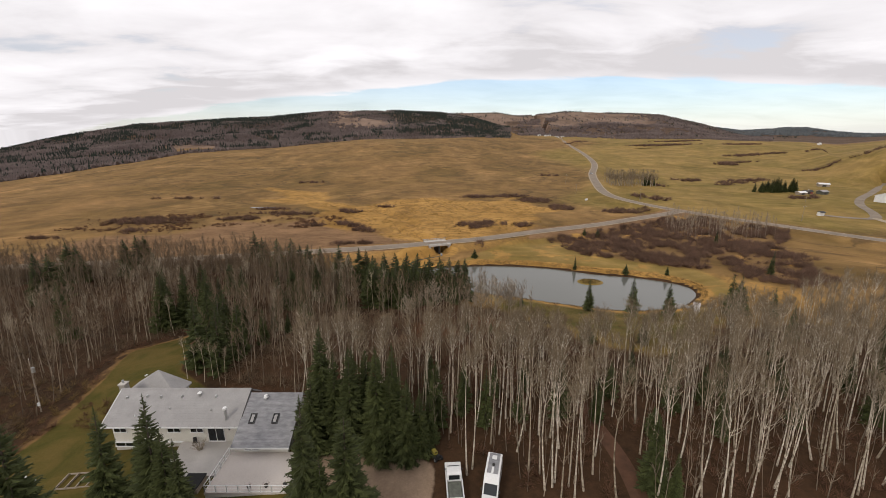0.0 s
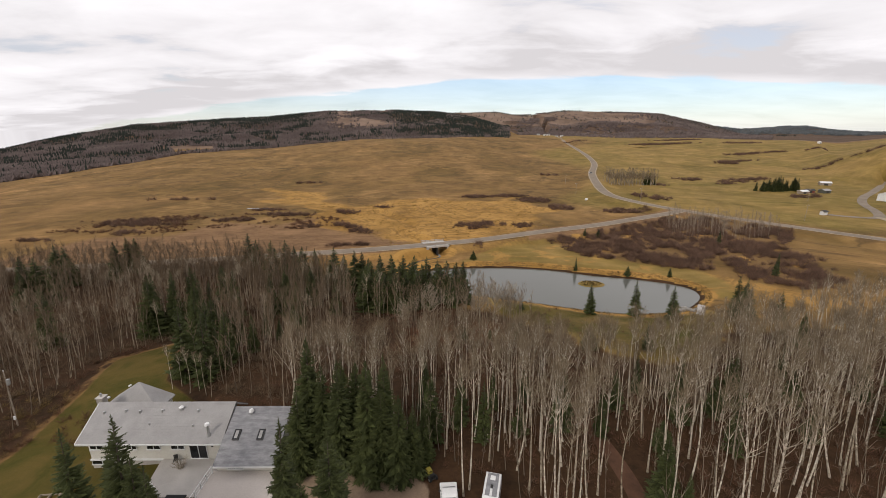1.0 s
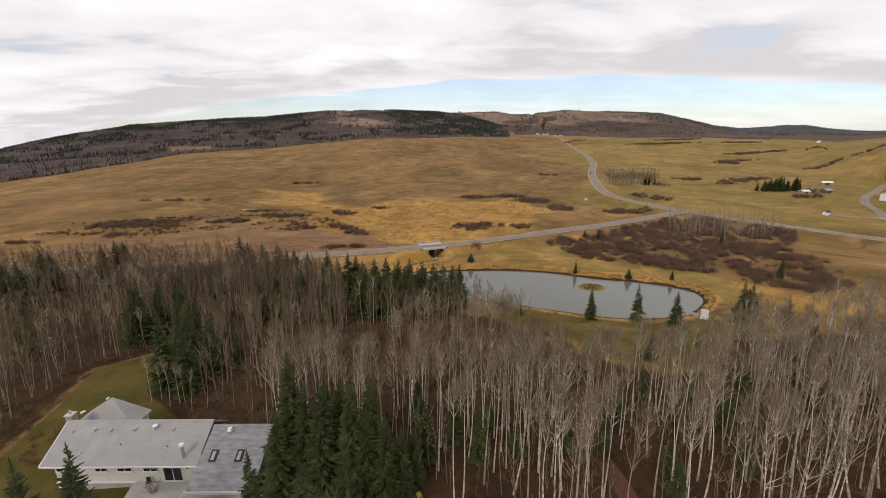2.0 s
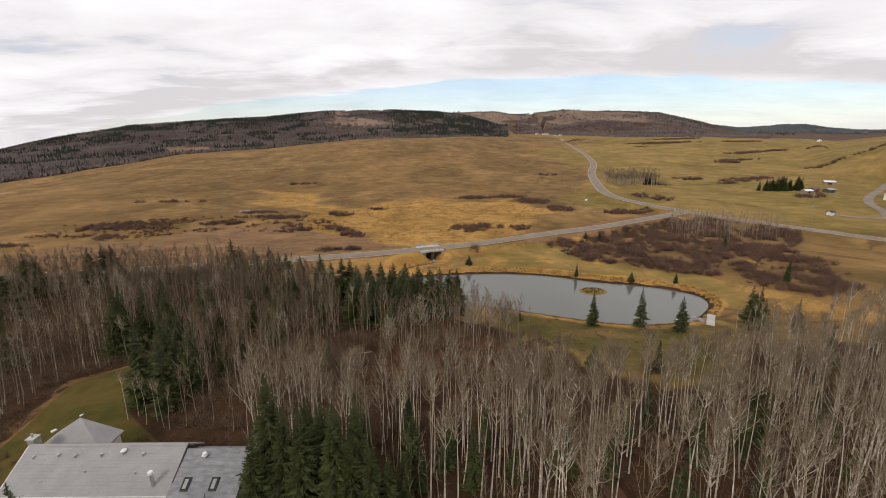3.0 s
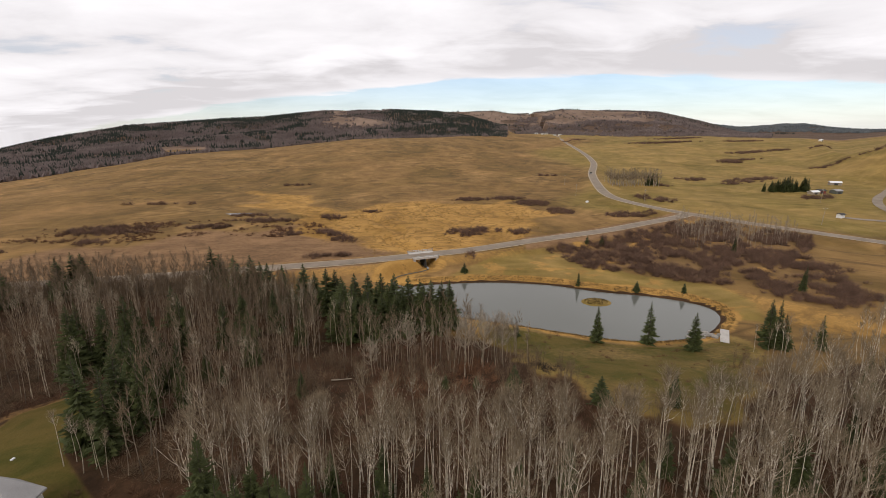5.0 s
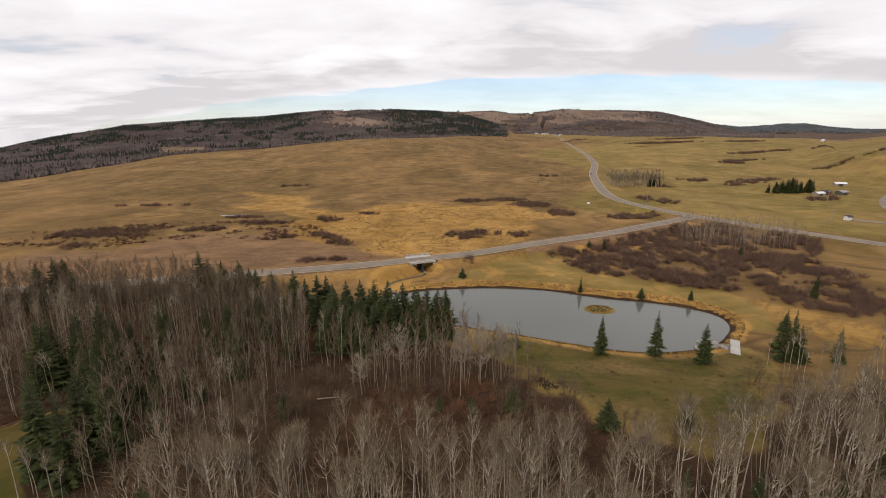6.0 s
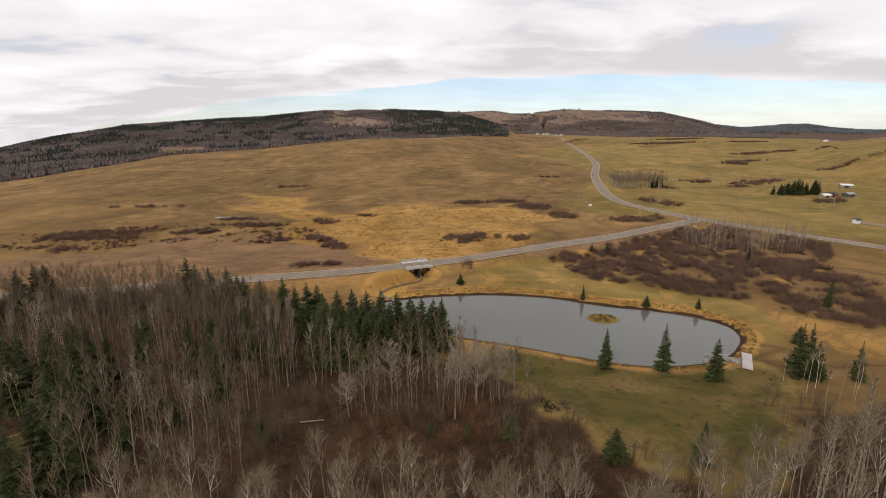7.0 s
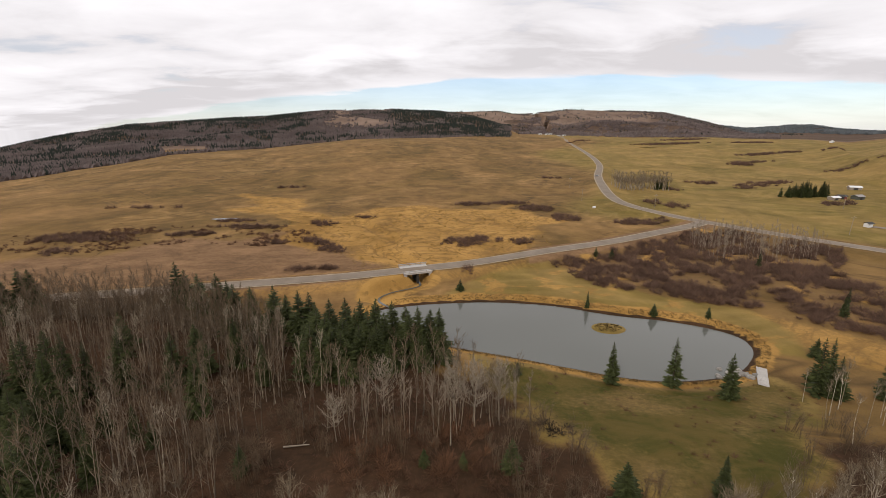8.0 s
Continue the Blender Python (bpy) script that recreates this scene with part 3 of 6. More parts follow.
def build_ground():
    az = np.radians(np.concatenate([np.arange(-60, 60, 0.48), np.arange(60, 300, 5.0)]))
    rad = [1.5]
    while rad[-1] < 4850:
        r = rad[-1]
        rad.append(r + (2.0 if r < 30 else 0.9 if r < 190 else 1.6 if r < 260 else r * 0.011))
    rad = np.array(rad)
    R, A = np.meshgrid(rad, az, indexing="ij")
    X, Y = R * np.sin(A), R * np.cos(A)
    Z = ground(X, Y)
    n, m = X.shape
    V = np.stack([X, Y, Z], -1).reshape(-1, 3)
    V = np.vstack([V, [[0, 0, gz(0, 0)]]])
    i, j = np.meshgrid(np.arange(n - 1), np.arange(m), indexing="ij")
    a, b = i * m + j, i * m + (j + 1) % m
    F = np.stack([a, b, b + m, a + m], -1).reshape(-1, 4)
    me = mesh_np("ground", V, F, MAT["ground"], True)
    x, y = V[:, 0], V[:, 1]
    r, azd = np.hypot(x, y), np.degrees(np.arctan2(x, y))
    lawn, meadow, greenp = poly_inside(LAWN, x, y, 1.5)[0], poly_inside(MEADOW, x + 9 * (patches(x, y, 9, 1) - 0.5), y + 9 * (patches(x, y, 9, 2) - 0.5), 5)[0], poly_inside(GREEN, x, y, 4)[0]
    wood = near_wood(x, y)
    hill = np.maximum(sstep(1150, 1350, r) * (azd < 9), sstep(1750, 1900, r))
    wooded = 0.55 * hill * (1 - open_slope(r, azd))
    _, sd = poly_inside(POND, x, y)
    marsh = np.maximum(poly_inside(MARSH, x + 9 * np.sin(y * 0.09) + 5 * np.sin(y * 0.23 + 1), y + 9 * np.sin(x * 0.08) + 4 * np.sin(x * 0.21), 16)[0], 0.8 * sstep(-6.0, -3.2, sd + 2.4 * (patches(x, y, 5, 6) - 0.5)) * sstep(-0.8, -1.2, sd))
    marsh = np.maximum(marsh, 0.42 * poly_inside(EAST_GOLD, x, y, 6)[0] + 0.34 * poly_inside(EAST_GOLD, x, y, 9)[0] * patches(x, y, 7, 41))
    marsh = np.maximum(marsh, 0.56 * greenp * sstep(0.42, 0.72, patches(x, y, 6, 42)) * (sd < -2))
    marsh = np.maximum(marsh, 0.75 * poly_inside(BRUSH, x, y, 5)[0] * sstep(0.5, 0.72, patches(x, y, 10, 43)))
    d, _ = along(CREEK, x, y)
    marsh = np.maximum(marsh, 0.8 * (1 - sstep(5, 10, d)) * (y > 150))
    rim = poly_inside(LAWN, x, y, 1)[1]
    lawn_edge = 0.5 * sstep(1.5, 0.4, np.abs(rim + 0.8 + 3.0 * (patches(x, y, 4, 5) - 0.5))) * (x < -52) * (y > 42)
    dr, _ = along(ROAD, x, y)
    marsh = np.maximum(marsh, 0.5 * (1 - sstep(8, 13, dr)) * (dr > 4.5) * (x < 40))
    dh, _ = along(HIGHWAY, x, y)
    side = sstep(8, 24, azd + 4 * np.sin(r * 0.01)) * sstep(240, 330, r) * sstep(56, 46, azd + 2 * np.sin(r * 0.008))
    zone_a = np.stack([np.maximum(lawn, meadow * sstep(-3.2, -6.5, sd) * (0.34 + 0.52 * patches(x, y, 11, 12))), np.clip(np.maximum.reduce([wood * (1 - lawn_edge), wooded, 0.95 * sstep(-1.25, -0.85, sd) * (np.hypot((x - ISLE[0]) / 4.2, (y - ISLE[1]) / 3.0) > 1.25)]), 0, 1), marsh * (1 - wood), 0.95 * hill], -1)
    zone_b = np.stack([np.clip(np.maximum.reduce([0.9 * meadow, 0.7 * (np.hypot((x - ISLE[0]) / 4.2, (y - ISLE[1]) / 3.0) < 1.25) + 0.85 * greenp * (sd < -3) + 0.3 * np.exp(-((x - 36) / 16) ** 2 - ((y - 167) / 7) ** 2), 0.9 * side * (r < 1700)]), 0, 1),
                       np.clip(np.maximum.reduce([0.45 * poly_inside(BRUSH, x, y, 8)[0], lawn_edge, 0.5 * meadow, 0.8 * sstep(-2, -12, azd + 3 * np.sin(r * 0.06)) * sstep(150, 165, r) * sstep(265, 235, r + 8 * np.sin(azd * 0.5)), 0.9 * hill, 0.75 * (1 - sstep(6, 11, dr)) * (x > 40)]), 0, 1),
                       poly_inside(DRIVE, x, y, 0.8)[0], np.ones_like(x)], -1)
    for nm, arr in (("zone_a", zone_a), ("zone_b", zone_b)):
        at = me.color_attributes.new(nm, "FLOAT_COLOR", "POINT")
        at.data.foreach_set("color", arr.astype(np.float32).ravel())
    tagged(new("ground", me), "rolling autumn rangeland of tan grass, lawn and leaf litter", "ground", kind="structure")


build_ground()


def ribbon(name, line, offs, material, lift, label, cat="road", crown=0.06, kind="structure", parent=None):
    """A strip along a line between two sideways offsets, following the road bed."""
    P = np.array(line)
    d = np.gradient(P[:, :2], axis=0)
    d /= np.linalg.norm(d, axis=1)[:, None]
    nrm = np.stack([d[:, 1], -d[:, 0]], -1)
    cols = np.linspace(offs[0], offs[1], 5)
    V = np.concatenate([np.column_stack([P[:, :2] + nrm * o, P[:, 2] + lift - crown * abs(o) / max(abs(offs[0]), abs(offs[1]))]) for o in cols])
    n = len(P)
    F = []
    for c in range(4):
        for i in range(n - 1):
            F.append((c * n + i, c * n + i + 1, (c + 1) * n + i + 1, (c + 1) * n + i))
    ob = new(name, mesh_np(name, V, F, material))
    if parent:
        ob.parent = parent
        return tagged(ob, label)
    return tagged(ob, label, cat, kind=kind)


highway = ribbon("road", HIGHWAY, (-3.2, 3.2), MAT["asphalt"], 0.10, "two-lane grey asphalt highway winding to the hills")
ribbon("shoulder", HIGHWAY, (-4.2, -3.15), MAT["gravel"], 0.06, "gravel shoulder", parent=highway)
ribbon("shoulder", HIGHWAY, (3.15, 4.2), MAT["gravel"], 0.06, "gravel shoulder", parent=highway)
side_road = ribbon("road", ROAD, (-2.7, 2.7), MAT["asphalt"], 0.12, "grey side road crossing the creek")
ribbon("shoulder", ROAD, (-3.5, -2.65), MAT["gravel"], 0.05, "gravel shoulder", parent=side_road)
ribbon("shoulder", ROAD, (2.65, 3.5), MAT["gravel"], 0.05, "gravel shoulder", parent=side_road)
ribbon("road", FARM_LANE, (-2.6, 2.6), MAT["asphalt"], 0.10, "grey lane curving up past the barn")
ribbon("road", FARM_DRIVE, (-2.2, 2.2), MAT["gravel"], 0.12, "pale gravel drive from the highway")


def build_water():
    bm = bmesh.new()
    vs = [bm.verts.new((x, y, WATER)) for x, y in POND]
    # a little wider than the shore, so that the bank cuts the waterline
    c = Vector((38, 132, WATER))
    for v in vs:
        v.co = c + (v.co - c) * 1.02
    bmesh.ops.triangulate(bm, faces=[bm.faces.new(vs)])
    ob = part("water", bm, MAT["water"], None)
    tagged(ob, "still grey pond reflecting the overcast sky", "pond", kind="structure")


build_water()

# ================= plants =================


def tubes(P0, P1, R0, R1, sides=3):
    """Many tapered tubes at once: points (n,3), radii (n). Returns verts, tris."""
    P0, P1 = np.asarray(P0, float), np.asarray(P1, float)
    R0, R1 = np.broadcast_to(R0, len(P0)), np.broadcast_to(R1, len(P0))
    d = P1 - P0
    d /= np.linalg.norm(d, axis=1)[:, None] + 1e-9
    ref = np.where(np.abs(d[:, 2:3]) > 0.9, np.array([[1.0, 0, 0]]), np.array([[0, 0, 1.0]]))
    u = np.cross(d, ref)
    u /= np.linalg.norm(u, axis=1)[:, None] + 1e-9
    v = np.cross(d, u)
    ang = np.arange(sides) * 2 * np.pi / sides
    ring = u[:, None] * np.cos(ang)[None, :, None] + v[:, None] * np.sin(ang)[None, :, None]
    A, B = P0[:, None] + ring * R0[:, None, None], P1[:, None] + ring * R1[:, None, None]
    V = np.concatenate([A, B], 1).reshape(-1, 3)
    k = np.arange(sides)
    q = np.stack([k, (k + 1) % sides, (k + 1) % sides + sides, k + sides], -1)
    T = np.concatenate([q[:, [0, 1, 2]], q[:, [0, 2, 3]]])
    F = (np.arange(len(P0)) * 2 * sides)[:, None, None] + T[None]
    return V, F.reshape(-1, 3)


def spikes(P0, P1, R):
    """Many thin three-sided twigs that end in a point."""
    P0, P1 = np.asarray(P0, float), np.asarray(P1, float)
    V, _ = tubes(P0, P1, R, 0.0)
    V = V.reshape(-1, 6, 3)[:, [0, 1, 2, 3]].reshape(-1, 3)
    T = np.array([(0, 1, 3), (1, 2, 3), (2, 0, 3)])
    return V, ((np.arange(len(P0)) * 4)[:, None, None] + T[None]).reshape(-1, 3)


def joined(parts):
    V, F, n = [], [], 0
    for v, f in parts:
        V.append(v), F.append(f + n)
        n += len(v)
    return np.concatenate(V), np.concatenate(F)


def unit(v):
    return v / (np.linalg.norm(v, axis=-1, keepdims=True) + 1e-9)


def aspen_shape(g, h, limbs=24, twigs=7, bare=0.5, spread=1.0, girth=0.0074, n=9, sides=5, fine=2, thick=1.0, flare=1.0):
    """Trunk and crown arrays of a leafless aspen of height h standing at the origin."""
    t = np.linspace(0, 1, n)
    bend = g.normal(0, 0.02 * h, (2, 2))
    ax = np.stack([bend[0, 0] * t ** 2 + bend[0, 1] * np.sin(t * 3), bend[1, 0] * t ** 2 + bend[1, 1] * np.sin(t * 3), t * h], -1)
    rad = girth * h * (1 - 0.93 * t ** 0.9)
    rad[0] *= 1.25
    trunk = tubes(ax[:-1], ax[1:], rad[:-1], rad[1:], sides)
    tl = np.sort(g.uniform(bare, 0.97, limbs))
    base = np.stack([np.interp(tl, t, ax[:, k]) for k in range(3)], -1)
    az = g.uniform(0, 2 * np.pi, limbs)
    rise = g.uniform(0.8, 2.6, limbs) * flare
    d = unit(np.stack([np.cos(az), np.sin(az), rise], -1))
    ln = spread * h * (0.055 + 0.17 * (1 - tl) / (1 - bare)) * g.uniform(0.7, 1.25, limbs)
    mid = base + d * (ln * 0.5)[:, None]
    d2 = unit(d + np.array([0, 0, 0.45]) + g.normal(0, 0.12, (limbs, 3)))
    tip = mid + d2 * (ln * 0.6)[:, None]
    rb = np.interp(tl, t, rad) * 0.5 + 0.022
    wood = [tubes(base, mid, rb, rb * 0.6), tubes(mid, tip, rb * 0.6, 0.008)]
    k = limbs * twigs
    li = np.repeat(np.arange(limbs), twigs)
    f = g.uniform(0.15, 1.0, k)
    p = np.where(f[:, None] < 0.5, base[li] + (mid - base)[li] * (f * 2)[:, None], mid[li] + (tip - mid)[li] * (f * 2 - 1)[:, None])
    td = unit(d2[li] * 0.6 + g.normal(0, 0.55, (k, 3)) + np.array([0, 0, 0.6]))
    tl2 = g.uniform(0.45, 1.2, k) * h / 14
    q = p + td * tl2[:, None]
    tw = spikes(p, q, 0.023 * thick)
    td3 = unit(np.repeat(td, fine, 0) + g.normal(0, 0.5, (fine * k, 3)) + np.array([0, 0, 0.25]))
    p3 = np.repeat(p, fine, 0) + np.repeat(q - p, fine, 0) * g.uniform(0.3, 0.9, (fine * k, 1))
    tw2 = spikes(p3, p3 + td3 * g.uniform(0.35, 0.9, (fine * k, 1)) * h / 14, 0.02 * thick)
    return joined([trunk] + wood), joined([tw, tw2])


def spruce_shape(g, h, wide=0.2, tiers=30, per=8, clear=0.04, sprays=9, slim=0.2, web=0.17):
    """Trunk and crown of a spruce: a narrow spire over tiers of boughs, each a ragged flat fan of sprays."""
    trunk = tubes([(0, 0, 0), (0, 0, h * 0.5)], [(0, 0, h * 0.5), (0, 0, h * 0.985)], [0.016 * h, 0.009 * h], [0.009 * h, 0.01], 6)
    u = np.linspace(0, 1, tiers) ** 0.9
    lvl = np.repeat(h * (clear + (0.985 - clear) * u), per)
    k = len(lvl)
    lvl = lvl + g.uniform(-0.5, 0.5, k) * h / tiers
    az = g.uniform(0, 2 * np.pi, k)
    tt = np.clip(1 - lvl / h, 0.012, 1)
    lobes = 1 + 0.13 * np.sin(az * 2 + g.uniform(0, 6)) + 0.10 * np.sin(az * 3 + lvl * 1.4)
    ln = wide * h * (tt ** 0.88) * g.uniform(0.62, 1.12, k) * lobes * np.interp(tt, (0.85, 1), (1, 0.78))
    out = np.stack([np.cos(az), np.sin(az), np.zeros(k)], -1)
    acr = np.stack([-np.sin(az), np.cos(az), np.zeros(k)], -1)
    up = np.array([0, 0, 1.0])
    rise = np.interp(tt, (0, 0.12, 0.45, 1), (1.5, 0.45, -0.12, -0.34)) + g.normal(0, 0.06, k)
    base = np.stack([np.zeros(k), np.zeros(k), lvl], -1)
    mid = base + out * (ln * 0.6)[:, None] + up * (ln * 0.6 * rise)[:, None]
    tip = base + out * ln[:, None] + up * (ln * (0.75 * rise + 0.08))[:, None]
    w = ln * web

    def tri(a, b, c):
        V = np.stack([a, b, c], 1).reshape(-1, 3)
        return V, np.arange(len(V)).reshape(-1, 3)
    parts = [tri(base, mid + acr * (s * w)[:, None] - up * (0.25 * w)[:, None], tip) for s in (1, -1)]
    parts.append(tri(base + out * (ln * 0.25)[:, None], mid - up * (ln * 0.16)[:, None], tip))
    m = sprays
    li = np.repeat(np.arange(k), m)
    f = g.uniform(0.25, 0.98, k * m)
    p = np.where(f[:, None] < 0.6, base[li] + (mid - base)[li] * (f / 0.6)[:, None], mid[li] + (tip - mid)[li] * ((f - 0.6) / 0.4)[:, None])
    sd = g.choice([-1.0, 1.0], k * m)
    dirv = unit(out[li] * 0.75 + acr[li] * sd[:, None] * g.uniform(0.35, 1.0, (k * m, 1)) + up * g.uniform(-0.55, 0.05, (k * m, 1)))
    L2 = (ln[li] * np.interp(f, (0.25, 1), (0.42, 0.2)) * g.uniform(0.6, 1.2, k * m))[:, None]
    side2 = unit(np.cross(dirv, up + g.normal(0, 0.35, (k * m, 3)))) * (L2 * slim)
    parts.append(tri(p - side2, p + side2, p + dirv * L2))
    top = tubes([(0, 0, h * 0.94)], [(0, 0, h)], 0.05, 0.008, 5)
    return trunk, joined(parts + [top])


def shrub_shape(g, h, stems=38, spread=0.75, twigs=4, thick=0.02):
    """A leafless many-stemmed shrub."""
    az = g.uniform(0, 2 * np.pi, stems)
    ln = g.uniform(0.55, 1.0, stems) * h
    lean = g.uniform(0.1, 1.0, stems) * spread
    b = np.stack([np.cos(az), np.sin(az), np.zeros(stems)], -1) * g.uniform(0, 0.22 * h, (stems, 1))
    m = b + np.stack([np.cos(az) * lean * 0.35, np.sin(az) * lean * 0.35, np.full(stems, 0.55)], -1) * ln[:, None]
    t = m + np.stack([np.cos(az) * lean * 0.6, np.sin(az) * lean * 0.6, np.full(stems, 0.45)], -1) * ln[:, None] * 0.8
    out = [tubes(b, m, thick, thick * 0.7), spikes(m, t, thick * 0.8)]
    li = np.repeat(np.arange(stems), twigs)
    f = g.uniform(0.2, 0.9, (stems * twigs, 1))
    p = m[li] + (t - m)[li] * f
    q = p + unit(g.normal(0, 0.5, (stems * twigs, 3)) + np.array([0, 0, 0.8])) * g.uniform(0.15, 0.4, (stems * twigs, 1)) * h
    out.append(spikes(p, q, thick * 0.75))
    return joined(out)


def bush_shape(g, h, n=46, wide=0.9, thick=0.05):
    """A low domed shrub of bare twigs, matted from the ground up."""
    az, el = g.uniform(0, 2 * np.pi, n), np.arcsin(g.uniform(0.05, 1.0, n))
    d = np.stack([np.cos(az) * np.cos(el) * wide, np.sin(az) * np.cos(el) * wide, np.sin(el)], -1) * h
    p0 = d * g.uniform(0.05, 0.45, (n, 1)) + g.normal(0, 0.05 * h, (n, 3)) * [1, 1, 0]
    p1 = d * g.uniform(0.8, 1.15, (n, 1)) + g.normal(0, 0.12 * h, (n, 3)) * [1, 1, 0.3] + [0, 0, 0.1 * h]
    return spikes(p0, p1, thick)


def place(shape, xyz, scale, turn, tilt=None):
    """Copies of one shape joined into one array: positions (n,3), scales, turns about z, and a lean (dx, dy per metre)."""
    V, F = shape
    c, s = np.cos(turn)[:, None], np.sin(turn)[:, None]
    x = (V[None, :, 0] * c - V[None, :, 1] * s) * scale[:, None]
    y = (V[None, :, 0] * s + V[None, :, 1] * c) * scale[:, None]
    z = V[None, :, 2] * scale[:, None]
    if tilt is not None:
        x, y = x + z * tilt[:, :1], y + z * tilt[:, 1:]
    W = np.stack([x, y, z], -1) + xyz[:, None]
    G = (np.arange(len(xyz)) * len(V))[:, None, None] + F[None]
    return W.reshape(-1, 3), G.reshape(-1, 3)


def spots(box, n, keep, gap=0.0, g=rng):
    """Random spots in a box (x0, x1, y0, y1) that keep(x, y) accepts with its odds, at least gap apart."""
    x0, x1, y0, y1 = box
    out = np.zeros((0, 2))
    for _ in range(40):
        c = np.stack([g.uniform(x0, x1, n), g.uniform(y0, y1, n)], -1)
        c = c[g.uniform(0, 1, n) < keep(c[:, 0], c[:, 1])]
        if gap:
            for p in c:
                if len(out) >= n:
                    break
                if not len(out) or np.min((out[:, 0] - p[0]) ** 2 + (out[:, 1] - p[1]) ** 2) > gap * gap:
                    out = np.vstack([out, p])
        else:
            out = np.vstack([out, c])[:n]
        if len(out) >= n:
            break
    return out


def stuff(name, shapes, pts, lo, hi, material, label, cat, tilt=0.03, sink=0.05, g=rng, wind=0.0):
    """One object of many plants that nobody could count."""
    z = ground(pts[:, 0], pts[:, 1]) - sink
    xyz = np.column_stack([pts, z])
    which = g.integers(0, len(shapes), len(pts))
    bits = []
    for k, sh in enumerate(shapes):
        sel = which == k
        if sel.any():
            n = int(sel.sum())
            bits.append(place(sh, xyz[sel], g.uniform(lo, hi, n), g.uniform(0, 6.283, n), g.normal(0, tilt, (n, 2)) + [0, wind]))
    V, F = joined(bits)
    return tagged(new(name, mesh_np(name, V, F, material)), label, cat, kind="stuff")


def tree_thing(name, trunk, crown, bark, leaf, label, cat, group):
    ob = thing(name, Matrix(), label, cat, group)
    for nm, sh, mt in (("trunk", trunk, bark), ("crown", crown, leaf)):
        o = new(nm, mesh_np(nm, *sh, mt))
        o.parent = ob
    return ob


WIND = 0.10        # trees lean a little with the wind, metres per metre of height


def set_out(protos, pts, lo, hi, lean=0.02, g=rng, outward=0.0):
    """Stands copies of trees on the ground; the first ones are the models themselves."""
    for p in pts:
        k = int(g.integers(0, len(protos)))
        s = float(g.uniform(lo, hi) * np.interp(p[1], (36, 46, 60, 76), (1.03, 1.0, 0.86, 0.72)))
        m = Matrix.Translation((p[0], p[1] - 5 * WIND, gz(p[0], p[1]) - 0.1)) @ pose(0, 0, 0, math.degrees(g.normal(0, lean) - WIND), math.degrees(g.normal(0, lean)) + outward * p[0], 0) @ pose(0, 0, 0, 0, 0, float(g.uniform(0, 360))) @ Matrix.Scale(s, 4)
        if not protos[k].get("stands"):
            protos[k]["stands"] = 1
            protos[k].matrix_basis = m
        else:
            base = protos[k]
            keep_scale = base.scale.copy()
            base.scale = (1, 1, 1)
            c = copy_thing(base, Matrix())
            base.scale = keep_scale
            c.matrix_basis = m


g_t = np.random.default_rng(21)
ASPENS = [aspen_shape(g_t, 15.5, 18, 5, b, s, 0.0075, fine=3, thick=0.75) for b, s in ((0.66, 0.9), (0.70, 0.8), (0.6, 0.95), (0.74, 0.85), (0.62, 1.1), (0.68, 0.75), (0.54, 0.8), (0.76, 0.95))]
aspen_protos = [tree_thing("aspen_tree", t, c, MAT["bark"], MAT["twig"], "tall leafless aspen with pale bark", "tree", "leafless aspens") for t, c in ASPENS]


def stand_back(x):
    """Far edge of the near aspen stand."""
    return np.interp(x, (-30, 0, 25, 45, 66, 110), (60, 61, 60, 65, 72, 78))


def near_stand(x, y):
    ok = (y > np.interp(x, (-26, -18, -6, 3, 8, 9, 30, 60, 110), (52, 50, 47, 43, 42, 36, 33, 36, 45))) & (y < stand_back(x))
    trail = np.hypot((x - 22.5), (y - 42) * 0.3) < 2.2
    return np.where(ok & ~trail, 1.0, 0.0)


pts = spots((-26, 100, 33, 78), 300, near_stand, 1.25)
front = [(2.9, 40.3), (3.6, 41.2), (10.5, 41.0), (12.8, 38.5), (9.6, 44.0), (16.3, 38.0), (18.2, 40.4), (-19.6, 53.8), (26.5, 38.8), (29.5, 37.2)]
set_out(aspen_protos, front, 0.98, 1.06, 0.015, g_t)
set_out(aspen_protos, [tuple(p) for p in pts[:290]], 0.84, 1.06, 0.022, g_t)

set_out(aspen_protos, [(73.5, 100), (76.5, 96.5), (77, 90), (80, 93), (84, 96), (82, 88), (70, 92), (72.5, 94), (79, 98.5), (86, 92), (88, 88), (90, 94), (71, 87), (92, 90), (66, 84), (76, 84)], 0.55, 0.85, 0.012, g_t)

# the rest of the woods, too many to count
thin = spots((-24, 100, 33, 80), 420, near_stand, 0.6)
stuff("thin_stems", [joined(aspen_shape(g_t, 9.0, 6, 2, 0.4, 0.8, 0.0055, n=5, sides=3, fine=1)) for _ in range(3)], thin, 0.6, 1.2, MAT["stem_brown"], "slender brown stems crowding between the aspens", "saplings", 0.05, wind=WIND)
ASPENS_LOW = [aspen_shape(g_t, 14.0, 13, 6, b, s, n=6, sides=3, fine=1, thick=1.25) for b, s in ((0.42, 1.15), (0.34, 1.2), (0.5, 1.0))]


